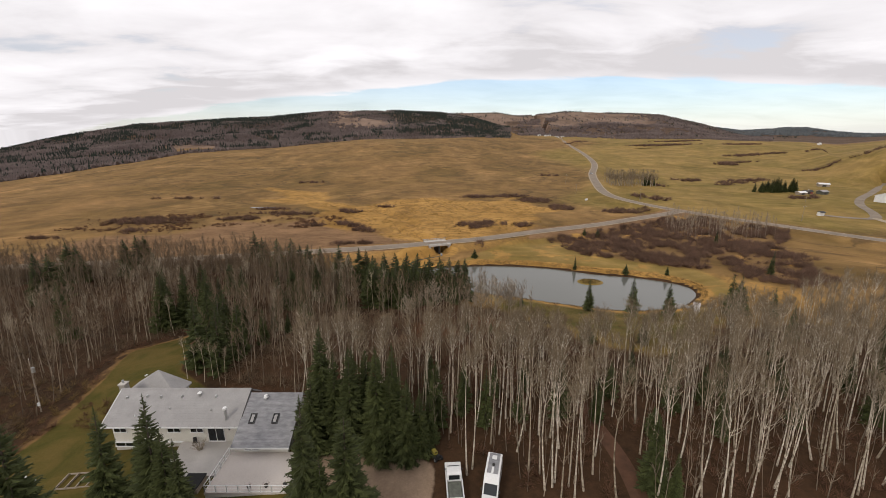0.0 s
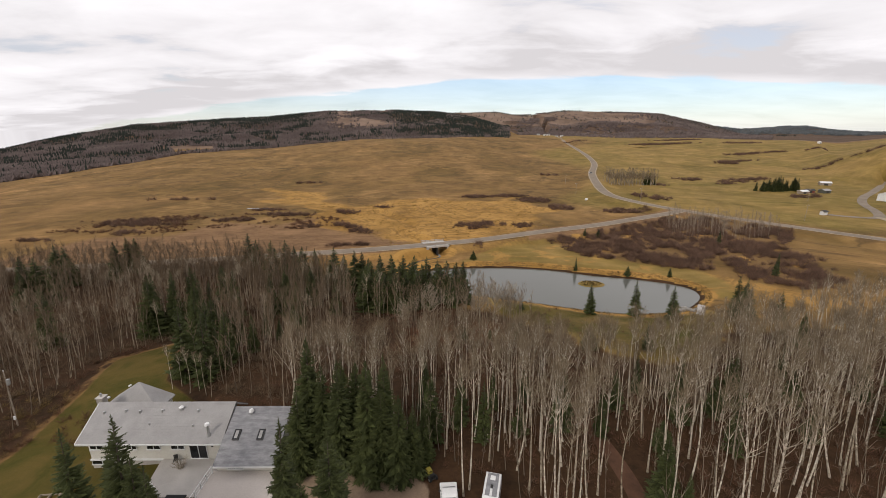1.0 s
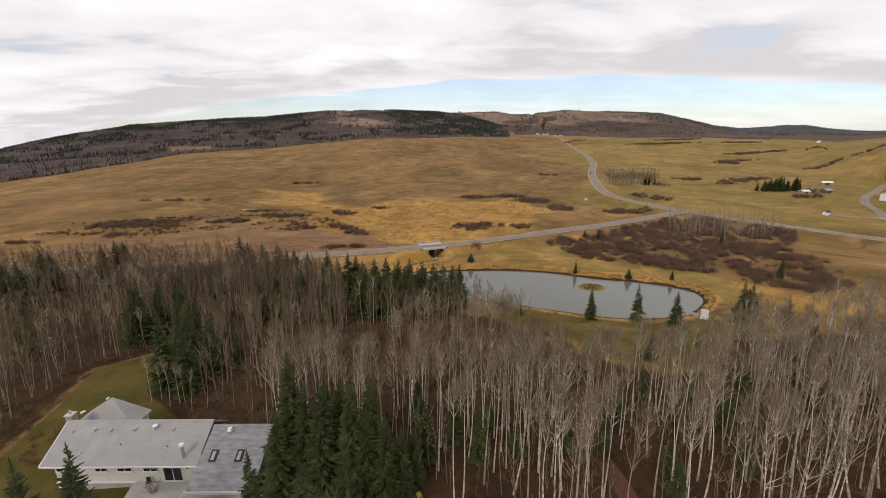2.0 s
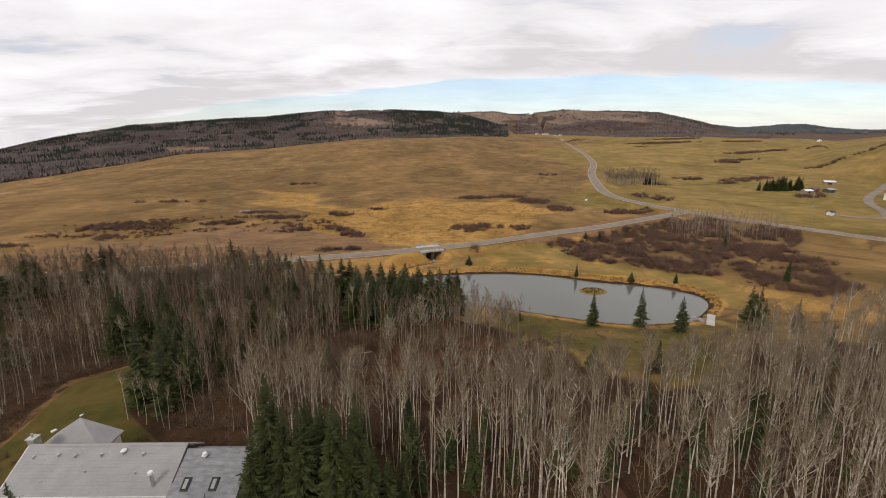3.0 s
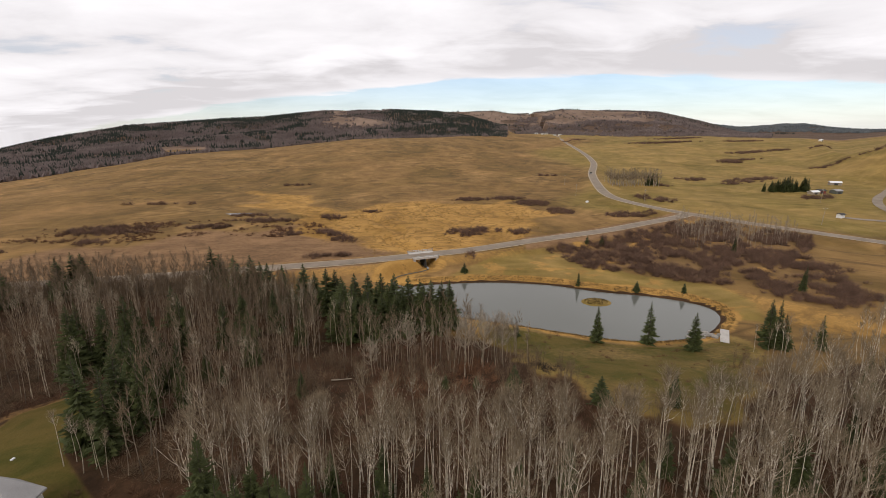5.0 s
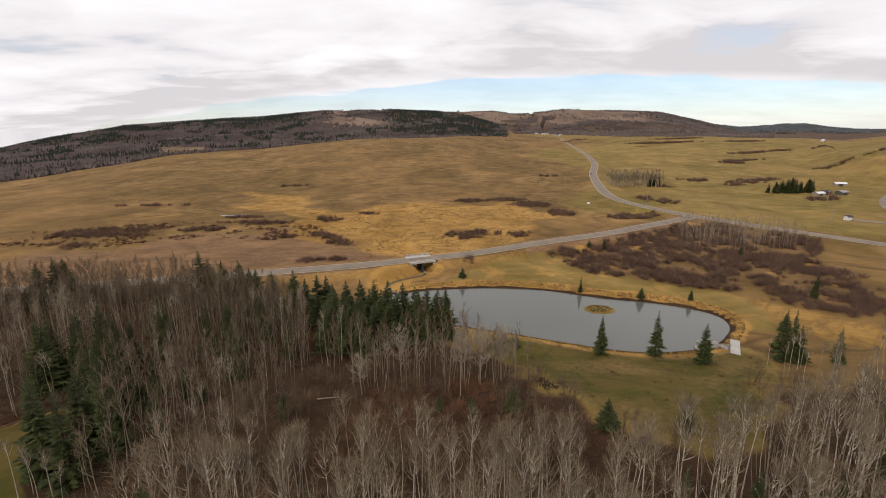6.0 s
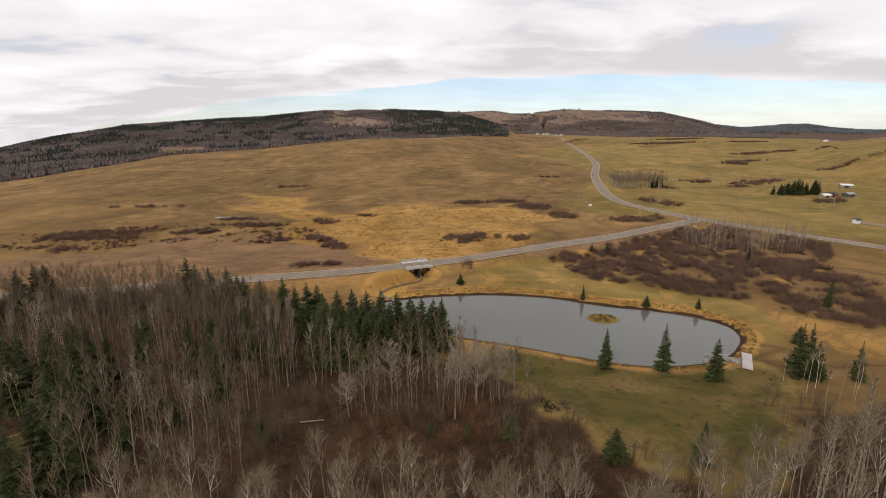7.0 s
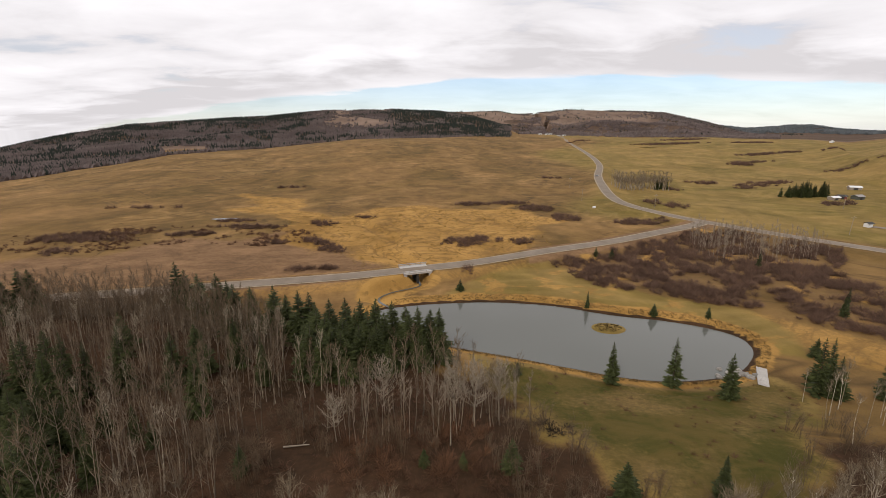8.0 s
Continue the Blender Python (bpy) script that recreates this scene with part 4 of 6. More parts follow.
LEFT_WOOD = [(-175, 40), (-65, 40), (-67, 66), (-71, 80), (-63, 92), (-45, 93), (-22, 97), (-24, 108), (-30, 120), (-48, 131), (-75, 146), (-110, 141), (-172, 130)]
HOUSE_WOOD = [(-49, 72), (-37, 62), (-20, 58), (-16, 76), (-22, 92), (-45, 91)]
POND_WOOD = [(-22, 97), (-14, 85), (0, 80), (15, 84), (21, 97), (12, 104), (0, 110), (-20, 106)]


def wood_rest(x, y):
    return np.maximum.reduce([(poly_inside(LEFT_WOOD, x, y)[1] > 0) * np.where(y > 112, 1.0, 0.55), (poly_inside(HOUSE_WOOD, x, y)[1] > 0) * np.where((x > -24) & (y < 86), 0.15, 0.8), (poly_inside(POND_WOOD, x, y)[1] > 0) * np.where(y < 86, 0.25, 0.35)])


NEAR_LOW = [aspen_shape(g_t, 14.0, 13, 6, b, s, n=6, sides=4, fine=2, thick=0.9) for b, s in ((0.70, 0.75), (0.66, 0.8), (0.76, 0.7))]


def right_rest(x, y):
    return np.where((x > 70) & (y > 0.55 * x - 10) & (y < 96) & (y < stand_back(x) + np.clip((x - 70), 0, 20)), 0.9, 0.0)


pl = spots((-172, 22, 40, 147), 1250, wood_rest, 1.4)
back_row = spots((-170, -30, 120, 150), 230, lambda x, y: np.where((poly_inside(LEFT_WOOD, x, y)[1] > -2) & (poly_inside(LEFT_WOOD, x, y)[1] < 7), 1.0, 0.0), 0.9)
pr = spots((70, 150, 30, 98), 150, right_rest, 1.4)
more = spots((-20, 100, 50, 78), 190, near_stand, 0.8)
edge_pts = spots((-9, 22, 84, 99), 40, lambda x, y: np.ones_like(x), 1.1)
stuff("clearing_aspens", [joined(a) for a in [aspen_shape(g_t, 9.5, 12, 5, 0.45, 1.0, 0.0085, n=6, sides=4, fine=1, thick=0.9) for _ in range(3)]], edge_pts, 0.75, 1.15, MAT["pale_wood"], "young pale bare aspens at the meadow's edge", "trees", wind=WIND)
allp = np.vstack([pr, more])
pale_spots = spots((-120, 20, 62, 128), 130, lambda x, y: wood_rest(x, y) * sstep(0.50, 0.62, patches(x, y, 12, 51)), 1.2)
stuff("pale_wood_aspens", [joined(aspen_shape(g_t, 13.0, 12, 4, b, 1.1, 0.0085, n=7, sides=4, fine=1, thick=1.0)) for b in (0.45, 0.55, 0.6)], pale_spots, 0.65, 1.0, MAT["bark"], "pale bare aspens in loose clumps through the wood", "trees", g=np.random.default_rng(14), wind=WIND)
stuff("grey_wood_trunks", [t for t, c in ASPENS_LOW], pl, 0.6, 0.95, MAT["stem_brown"], "grey-brown trunks of a dense leafless wood", "trees", g=np.random.default_rng(6), wind=WIND)
stuff("grey_wood_crowns", [c for t, c in ASPENS_LOW], pl, 0.6, 0.95, MAT["twig_brown"], "brown bare crowns of a dense leafless wood", "trees", g=np.random.default_rng(6), wind=WIND)
stuff("back_row", [joined(a) for a in ASPENS_LOW[:2]], back_row, 0.6, 0.88, MAT["twig_brown"], "brown leafless trees along the back of the wood", "trees", g=np.random.default_rng(8), wind=WIND)
stuff("leafless_wood", [t for t, c in NEAR_LOW], allp, 0.74, 1.0, MAT["bark"], "pale trunks of a dense leafless aspen wood", "trees", g=np.random.default_rng(5), wind=WIND)
stuff("leafless_crowns", [c for t, c in NEAR_LOW], allp, 0.74, 1.0, MAT["twig"], "brown-grey bare crowns of a dense aspen wood", "trees", g=np.random.default_rng(5), wind=WIND)

# a few broad bare trees stand out in the clearing
g_r = np.random.default_rng(17)
BROAD = [aspen_shape(g_r, 11.5, 36, 13, 0.34, 1.75, 0.012, thick=1.35, flare=0.45) for _ in range(2)]
broad_protos = [tree_thing("bare_tree", t, c, MAT["twig_grey"], MAT["twig_grey"], "broad grey leafless tree standing in the clearing", "tree", "broad bare trees") for t, c in BROAD]
set_out(broad_protos, [(-2.4, 94.3), (12.4, 89.2), (16.5, 91.5), (9.2, 91.5)], 1.12, 1.3, 0.02, g_r)
set_out(broad_protos, [(-8, 85)], 0.8, 0.95, 0.02, g_r)

set_out(aspen_protos, [(-46.8, 65.5), (-45.6, 66.2), (-42.8, 64), (-41.5, 64.6), (-39.4, 63), (-38.2, 62.4)], 0.5, 0.66, 0.03, g_r)

# spruces
SPRUCES = [spruce_shape(g_t, 12.0, wd, 32, 10, 0.04, 10, 0.26, 0.24) for wd in (0.235, 0.2, 0.265, 0.185)]
spruce_protos = [tree_thing("spruce_tree", t, c, MAT["spruce_bark"], MAT["needle"], "dark green spruce with drooping boughs", "tree", "dark spruces") for t, c in SPRUCES]
NEAR_SPRUCES = [spruce_shape(g_t, 12.0, wd, 38, 12, 0.03, 18, 0.19, 0.2) for wd in (0.25, 0.205)]
near_protos = [tree_thing("spruce_tree", t, c, MAT["spruce_bark"], MAT["needle"], "tall dark green spruce with feathery drooping boughs", "tree", "dark spruces") for t, c in NEAR_SPRUCES]
spruce_n = [0]


def spruce(x, y, top=None, h=None, wide=None, near=False):
    """A spruce that ends at the height top above datum, or is h high."""
    z = gz(x, y) - 0.15
    h = h or (top - z)
    k = wide if wide is not None else spruce_n[0] % 4
    spruce_n[0] += 1
    s = h / 12.0
    m = pose(x, y - 0.06 * h, z, -5.0 if y < 112 else 0.0, 0, 0) @ pose(0, 0, 0, 0, 0, (spruce_n[0] * 77) % 360)
    w = s * (1.4 if 108 < y < 150 and x < 8 else 1.0 if h > 5 else 1.6)
    protos = near_protos if near else spruce_protos
    k = k % len(protos)
    if not protos[k].get("stands"):
        protos[k]["stands"] = 1
        protos[k].matrix_basis = m @ Matrix.Diagonal((w, w, s, 1))
    else:
        base = protos[k]
        keep_scale = base.scale.copy()
        base.scale = (1, 1, 1)
        c = copy_thing(base, Matrix())
        base.scale = keep_scale
        c.matrix_basis = m @ Matrix.Diagonal((w, w, s, 1))


# round the pond
for x, y, h in ((42, 108.6, 9.6), (54.3, 108.1, 11.2), (61, 101.5, 9.4), (50.4, 147.8, 5.6), (67.4, 142.1, 4.0), (81, 139.1, 3.6), (12.9, 159.2, 4.0), (23.2, 111, 3.6),
                (78.7, 103, 12), (82.6, 105, 11.4), (80.6, 101, 9), (88.6, 100.6, 8.8), (92, 118, 5), (69, 193, 4), (75, 192, 4.5), (124, 179, 7.5), (16.2, 77.3, 4.6), (-18.6, 78.2, 4.6), (28.5, 72.7, 4.8), (118, 139, 9)):
    spruce(x, y, h=h)
# behind the house and along the lawn
for x, y, t in ((-46.6, 69.5, 11.5), (-41.5, 67.5, 10.5), (-44, 73, 10), (-40, 72, 9.5)):
    spruce(x, y, top=t)
# beside the drive
for x, y, t in ((-16.6, 48.6, 15.3), (-12.1, 45.6, 14.1), (-8.6, 45.4, 14.1), (-6.7, 46.6, 14.1), (-4.6, 43.4, 10.8), (-13.5, 32.2, 16.5), (-9.4, 32, 15.3), (-11.7, 31, 11.7),
                (-10.4, 47.6, 12.5), (-14.4, 46.6, 13), (-6.8, 44.2, 11), (-17, 45, 11), (-12.6, 49, 12)):
    spruce(x, y, top=t, near=True)
# in front of the house
for x, y, t in ((-31.2, 35.8, 14.1), (-36.9, 36.1, 12.4), (-27.3, 33.6, 10.5), (-43.2, 32.6, 15.0), (-33.6, 37, 9.5), (-29.2, 34.5, 11), (-47.5, 31, 13.5)):
    spruce(x, y, top=t, wide=1, near=True)
# the dark row at the back of the wood and the block beside the pond
for x, y, t in ((-70.6, 148, 4.4), (-67, 146, 2.5), (-58.1, 138, 4.4), (-53.2, 138, 4.4), (-50, 137, 2.6), (-44.9, 130.4, 4.2), (-41, 131, 3.4), (-34.2, 129, 4.4), (-31, 128, 2.4),
                (-27, 125.6, 4.4), (-25, 127, 3.4), (-22, 122, 3.0), (-18.2, 120.5, 4.4), (-15, 122, 4.0), (-11.2, 120.5, 4.4), (-8, 122, 3.8), (-4.2, 121.5, 3.4), (-1, 120, 3.0), (1.9, 118.5, 3.4), (4.6, 118.8, 2.6),
                (6.6, 117.6, 3.4), (-20, 111, 2.6), (-17, 109.5, 2.8), (-13.6, 110.5, 1.8), (-10, 112.5, 2.5), (-6.6, 114, 1.6), (-22, 114, 1.8), (3, 114.4, -1), (-2.5, 114.5, -0.5), (-14, 115, 3.2), (-9, 117, 3.2), (-18, 116, 3.2),
                (-122.1, 116.4, 5.4), (-118.4, 116.8, 5.2), (-120, 113, 2), (-126.3, 131.8, 4.6), (-123.7, 131.8, 4), (-111.9, 138, 3.8), (-110.5, 142, 4.6), (-107.6, 142, 4.2), (-89.1, 87.3, 6.8), (-140, 112, 3), (-66, 120, 1.5), (-47, 108, 2.5), (-62, 105, 2),
                (-12, 118.4, 3), (-5.5, 118, 2.4), (0, 117.5, 2), (-16, 113, 1.6), (-20.5, 118, 3.4), (-7.8, 111.5, 0.6), (-12, 109, 0.6), (-3.8, 112.6, -1)):
    spruce(x, y, top=t, wide=(0, 2)[spruce_n[0] % 2])
for x, y, t in ((-3.0, 43.9, 9.2), (-1.8, 45.6, 7.5), (-66, 97, 7), (-62.5, 99, 7.5), (-69, 101, 6), (-60, 95.5, 5.5), (-64, 103, 5), (-52.4, 83.2, 7.5), (-41.2, 75, 7), (-47, 80, 8), (-55.8, 106, 4.5), (-35.6, 97, 4.5), (-38, 78, 5), (5.1, 78.1, 1.5), (10.1, 77.5, 1.6), (39.5, 72.6, 5.5), (29, 74, 2.5), (-58, 92, 3.5), (-55, 88, 4.5), (-70, 94, 7.5), (-72, 98, 6.5), (-50, 87, 3), (-44.5, 84, 3), (-47.5, 91, 0.5), (-40, 88, 1), (-36, 86, 0), (-29, 108, 1.5), (-44, 112, 2.5), (-38, 116, 2)):
    spruce(x, y, top=t, near=True)
for x, y, h in ((24.4, 38.4, 9.8), (22, 50, 8), (17, 51, 9), (38, 47, 8), (62, 50, 8), (26, 36.5, 6.5), (44, 56, 9), (3, 52, 9), (-1, 50, 9.5), (6, 49, 9), (36, 56, 9), (75, 62, 7), (70, 74, 8), (8, 55, 7), (13, 57, 6), (19, 58, 7.5), (26, 55, 6.5), (31, 59, 7), (34, 52, 5), (47, 61, 6), (54, 57, 7), (11, 50, 5), (-2, 56, 8), (-8, 57, 7), (40, 54, 7), (58, 64, 6.5), (29, 47, 4.5), (50, 49, 5), (66, 58, 7), (84, 70, 7)):
    spruce(x, y, h=h, near=y < 48)

# shrubs
SHRUBS = [bush_shape(g_t, 2.1, 72, 0.95, 0.034) for _ in range(4)]
LOW_SHRUBS = [bush_shape(g_t, 2.1, 40, 0.95, 0.05) for _ in range(3)]


def in_brush(x, y):
    p = 3.2 * patches(x, y, 8, 3) - 0.85
    clear = (poly_inside(POND, x, y)[1] > -13) | (along(ROAD, x, y)[0] < 7) | (along(HIGHWAY, x, y)[0] < 9)
    return np.where(~clear, poly_inside(BRUSH, x, y, 2)[0] * np.clip(p * 1.9 - 0.45, 0.03, 1), 0)


stuff("willow_thicket", SHRUBS, spots((48, 174, 122, 240), 2100, in_brush), 0.5, 1.45, MAT["willow"], "dense purple-brown willow thicket beside the pond", "shrubs")


def blobs(list_of, x, y):
    v = np.zeros(np.shape(x))
    for cx, cy, a, b, tilt in list_of:
        c, s = math.cos(radians(tilt)), math.sin(radians(tilt))
        u, w = (x - cx) * c + (y - cy) * s, -(x - cx) * s + (y - cy) * c
        ragged = 1.9 * patches(x, y, 5.0, cx)
        v = np.maximum(v, np.clip(1.9 * (ragged - (u / a) ** 2 - (w / b) ** 2), 0, 1))
    return v


MARSH_BRUSH = [(-169, 228, 23, 11, 0), (-158, 204, 9, 6, 0), (-97, 249, 19, 5, 0), (-121, 234, 13, 4, 0), (-71, 219, 6, 4, 0), (-51, 218, 10, 4, -35), (-58, 257, 9, 6, 0), (-39, 273, 6, 4, 0), (-42, 180, 13, 3, 10),
               (20, 219, 15, 9, 15), (44, 217, 6, 6, 0), (26, 316, 16, 7, 0), (52, 321, 14, 7, 0), (68, 300, 10, 13, 20), (78, 270, 11, 10, 25), (117, 258, 16, 8, 10), (-42, 206, 7, 5, -40), (-55, 222, 6, 4, -30), (-85, 250, 9, 5, 0), (-114, 266, 12, 4, 0), (17, 172, 2.6, 2.2, 0), (-195, 190, 14, 3, 0)]
RED_BAND = [(-205, 236), (-140, 252), (-92, 254), (-60, 240), (-52, 222), (-70, 210), (-110, 218), (-150, 200), (-205, 206)]


def red_band(x, y):
    p = 3.0 * patches(x, y * 1.6, 11, 4) - 1.2
    return (poly_inside(RED_BAND, x, y)[1] > 0) * np.clip(p * 1.4 - 0.25, 0.03, 1)


stuff("red_scrub", LOW_SHRUBS, spots((-206, -50, 198, 256), 650, red_band), 0.3, 0.8, MAT["russet"], "low russet scrub along the marsh edge", "shrubs")
stuff("marsh_willows", LOW_SHRUBS, spots((-210, 136, 165, 332), 1700, lambda x, y: blobs(MARSH_BRUSH, x, y)), 0.4, 1.25, MAT["willow"], "low red-brown willow clumps in the golden marsh", "shrubs")
FAR_BRUSH = [(-192, 307, 27, 4, 0), (156, 322, 7, 14, 0), (164, 306, 8, 10, 0), (258, 431, 14, 10, 0), (290, 404, 20, 9, -12), (274, 309, 14, 7, 20), (398, 582, 16, 16, 0), (420, 600, 34, 10, 10),
             (500, 690, 40, 14, 10), (560, 700, 26, 8, 0), (470, 900, 70, 20, 0), (560, 1010, 66, 20, 0), (272, 390, 12, 7, 0), (318, 423, 20, 8, 0), (252, 423, 10, 6, 0), (620, 694, 20, 10, 0), (330, 1060, 30, 14, 0), (120, 470, 14, 5, 0), (-130, 400, 20, 4, 0), (203, 385, 8, 9, 0), (640, 900, 40, 20, 0), (440, 478, 22, 8, -40), (464, 452, 18, 7, -40)]
stuff("far_willows", [bush_shape(g_t, 2.6, 34, 1.1, 0.10) for _ in range(2)], spots((-225, 690, 285, 1080), 1500, lambda x, y: blobs(FAR_BRUSH, x, y)), 0.6, 1.5, MAT["willow"], "dark willow belts across the distant pasture", "shrubs")


def scrub_floor(x, y):
    edge = (y > stand_back(x) - 2) & (y < stand_back(x) + 20) & (x > -28) & (x < 30)
    lawn_rim = (np.abs(poly_inside(LAWN, x, y)[1] + 2.5) < 2.0) & (x < -50) & (y > 44)
    under = (near_stand(x, y) > 0) | (poly_inside(POND_WOOD, x, y)[1] > 0)
    clear = poly_inside(MEADOW, x, y)[1] > -1
    return np.where(clear, 0, np.where(edge, 0.9, np.where(lawn_rim, 0.8, np.where(under, 0.7, 0))))


stuff("russet_undergrowth", [bush_shape(g_t, 1.2, 44, 0.75, 0.013) for _ in range(3)], spots((-75, 90, 34, 112), 1800, scrub_floor), 0.5, 1.6, MAT["russet"], "russet leafless undergrowth on the wood's floor", "shrubs")
def wood_floor(x, y):
    return np.where((poly_inside(LEFT_WOOD, x, y)[1] > 0) | (poly_inside(HOUSE_WOOD, x, y)[1] > 0), np.clip(2.6 * patches(x, y, 6, 8) - 0.6, 0.1, 1), 0.0)


stuff("grey_undergrowth", [bush_shape(g_t, 2.0, 24, 0.8, 0.02) for _ in range(3)], spots((-110, -20, 42, 112), 1500, wood_floor), 0.5, 1.3, MAT["twig_brown"], "grey-brown leafless brush on the wood's floor", "shrubs")
stuff("wood_edge_brush", [bush_shape(g_t, 4.2, 60, 0.7, 0.035) for _ in range(3)], spots((-170, -30, 120, 152), 420, lambda x, y: np.where((poly_inside(LEFT_WOOD, x, y)[1] > -3) & (poly_inside(LEFT_WOOD, x, y)[1] < 5), 1.0, 0.0)), 0.7, 1.3, MAT["twig_brown"], "dense brown brush along the back of the wood", "shrubs")
saplings = [shrub_shape(g_t, 6.0, 16, 0.32, 6, 0.03) for _ in range(3)]
stuff("bare_saplings", saplings, spots((-30, 70, 64, 100), 100, lambda x, y: np.where((y > stand_back(x)) & (y < np.interp(x, (-30, 18, 30, 70), (96, 94, 82, 90))) & (poly_inside(MEADOW, x, y)[1] < 3), 0.9, 0.0)), 0.5, 1.0, MAT["twig_brown"], "thin leafless saplings in the clearing", "shrubs")

# far copse beside the highway
copse = spots((157, 199, 380, 402), 90, lambda x, y: np.ones_like(x), 1.8)
stuff("aspen_copse", [aspen_shape(g_t, 14.0, 14, 5, 0.3, 1.3, 0.016, thick=5)[1]], copse, 0.75, 1.05, MAT["twig"], "crowns of a bare aspen copse beside the highway", "trees", g=np.random.default_rng(3))
stuff("copse_trunks", [aspen_shape(g_t, 14.0, 6, 1, 0.35, 1.0, 0.018)[0]], copse, 0.75, 1.05, MAT["twig_grey"], "pale trunks of a bare aspen copse", "trees", g=np.random.default_rng(3))
THICKET = [(112, 180), (158, 187), (174, 206), (150, 226), (134, 234), (122, 222), (113, 196)]
pts = spots((110, 176, 178, 236), 210, lambda x, y: (poly_inside(THICKET, x, y)[1] > 0) * (along(ROAD, x, y)[0] > 6) * (along(HIGHWAY, x, y)[0] > 8) * np.clip(2 * patches(x, y, 8, 14) - 0.3, 0.05, 1), 1.3)
stuff("thicket_aspens", [joined(aspen_shape(g_t, 9.0, 9, 4, 0.5, 0.8, 0.0095, n=5, sides=3, fine=1, thick=2)) for _ in range(2)], pts, 0.65, 1.0, MAT["pale_wood"], "slender pale bare aspens rising from the willow thicket", "trees", 0.015, wind=WIND)

# woods on the distant hills
cone = []
for zlo, zhi, rr in ((0.1, 0.75, 0.2), (0.4, 1.0, 0.13)):
    a = np.arange(5) * 2 * np.pi / 5
    V = np.vstack([np.column_stack([np.cos(a) * rr, np.sin(a) * rr, np.full(5, zlo) + 0.03 * np.cos(3 * a)]), [[0, 0, zhi]]])
    cone.append((V, np.array([(i, (i + 1) % 5, 5) for i in range(5)])))
CONE = joined(cone)
gg = np.random.default_rng(9)
bb = gg.normal(0, 0.26, (5, 3)) * [1, 1, 0] + [0, 0, 0.05]
TUFT = spikes(bb, bb + np.column_stack([gg.normal(0, 0.34, (5, 2)), gg.uniform(0.5, 0.9, 5)]), 0.30)


def hill_spots(n, rlo, rhi, alo, ahi, keep, g):
    r, a = np.sqrt(g.uniform(rlo ** 2, rhi ** 2, n)), g.uniform(alo, ahi, n)
    ok = g.uniform(0, 1, n) < keep(r, a)
    r, a = r[ok], np.radians(a[ok])
    return np.stack([r * np.sin(a), r * np.cos(a)], -1)


def patchy(r, a):
    """Belts of trees that lie along the slope."""
    return patches(a * 26, r * 0.75, 46, 31)


def left_spruce(r, a):
    crown = sstep(1650, 1950, r) * sstep(-14, -19, a) * np.where(patches(a * 26, r * 0.4, 60, 33) > 0.42, 1.0, 0.12)
    knoll = sstep(-7.5, -5.5, a + (r - 1500) * 0.002) * sstep(1300, 1420, r) * sstep(10, 6, a) * np.where(patchy(r, a) > 0.34, 1.0, 0.35)
    foot = sstep(1310, 1240, r) * np.where(patchy(r * 1.3, a * 0.7) > 0.45, 0.9, 0.1)
    belts = np.where(patchy(r, a) > 0.58, 0.9, 0.03)
    return np.clip(np.maximum.reduce([crown, knoll, foot, belts]), 0, 1) * (1 - 0.99 * open_slope(r, a))


def left_bare(r, a):
    return np.clip((1 - left_spruce(r, a)) * np.where(patches(a * 26, r * 0.8, 30, 35) > 0.30, 1.0, 0.55), 0, 1) * (1 - 0.985 * open_slope(r, a))


def right_bare(r, a):
    return np.clip(np.where(patches(a * 26, r * 0.5, 60, 36) > 0.40, 0.9, 0.12), 0, 1) * sstep(9, 13, a) * (1 - 0.97 * open_slope(r, a))


def right_spruce(r, a):
    brow = sstep(2850, 2960, r) * (((a > 14) & (a < 18)) | (a > 21)) * 0.8
    shoulder = sstep(23, 30, a) * sstep(36, 33, a) * sstep(2300, 2700, r) * 0.7
    belts = np.where(patchy(r, a) > 0.68, 0.4, 0.0) * (r < 2500)
    return np.clip(np.maximum.reduce([brow, shoulder, belts]), 0, 1) * (r < 3030)


g_h = np.random.default_rng(31)
stuff("hill_spruces", [CONE], np.vstack([hill_spots(34000, 1190, 2230, -52, 9, left_spruce, g_h), hill_spots(6000, 1900, 3040, 8, 40, right_spruce, g_h), hill_spots(1500, 760, 1190, -52, -31, lambda r, a: 0.8 * (patchy(r, a) > 0.52) * (1 - open_slope(r, a)) * (r > np.interp(a, CREST[0], CREST[1]) + 60), g_h), hill_spots(3500, 1760, 3010, -6, 12, lambda r, a: 0.5 * (patchy(r, a) > 0.55), g_h)]),
      6, 12, MAT["needle_dark"], "dark conifers on the distant hills", "woods", 0.02)
stuff("hill_aspens", [TUFT], np.vstack([hill_spots(38000, 1190, 2230, -52, 9, left_bare, g_h), hill_spots(7000, 760, 1190, -52, -27, lambda r, a: 0.95 * (1 - open_slope(r, a)) * (r > np.interp(a, CREST[0], CREST[1]) + 60), g_h), hill_spots(14000, 1780, 3000, 9, 38, right_bare, g_h)]),
      5, 9.5, MAT["far_bare"], "grey bare woods on the distant hills", "woods", 0.05)


def crest_line(r, a):
    return np.where(np.abs(r - np.interp(a, CREST[0], CREST[1]) - 90) < 60, 1.0, 0.0) * (a < 9)


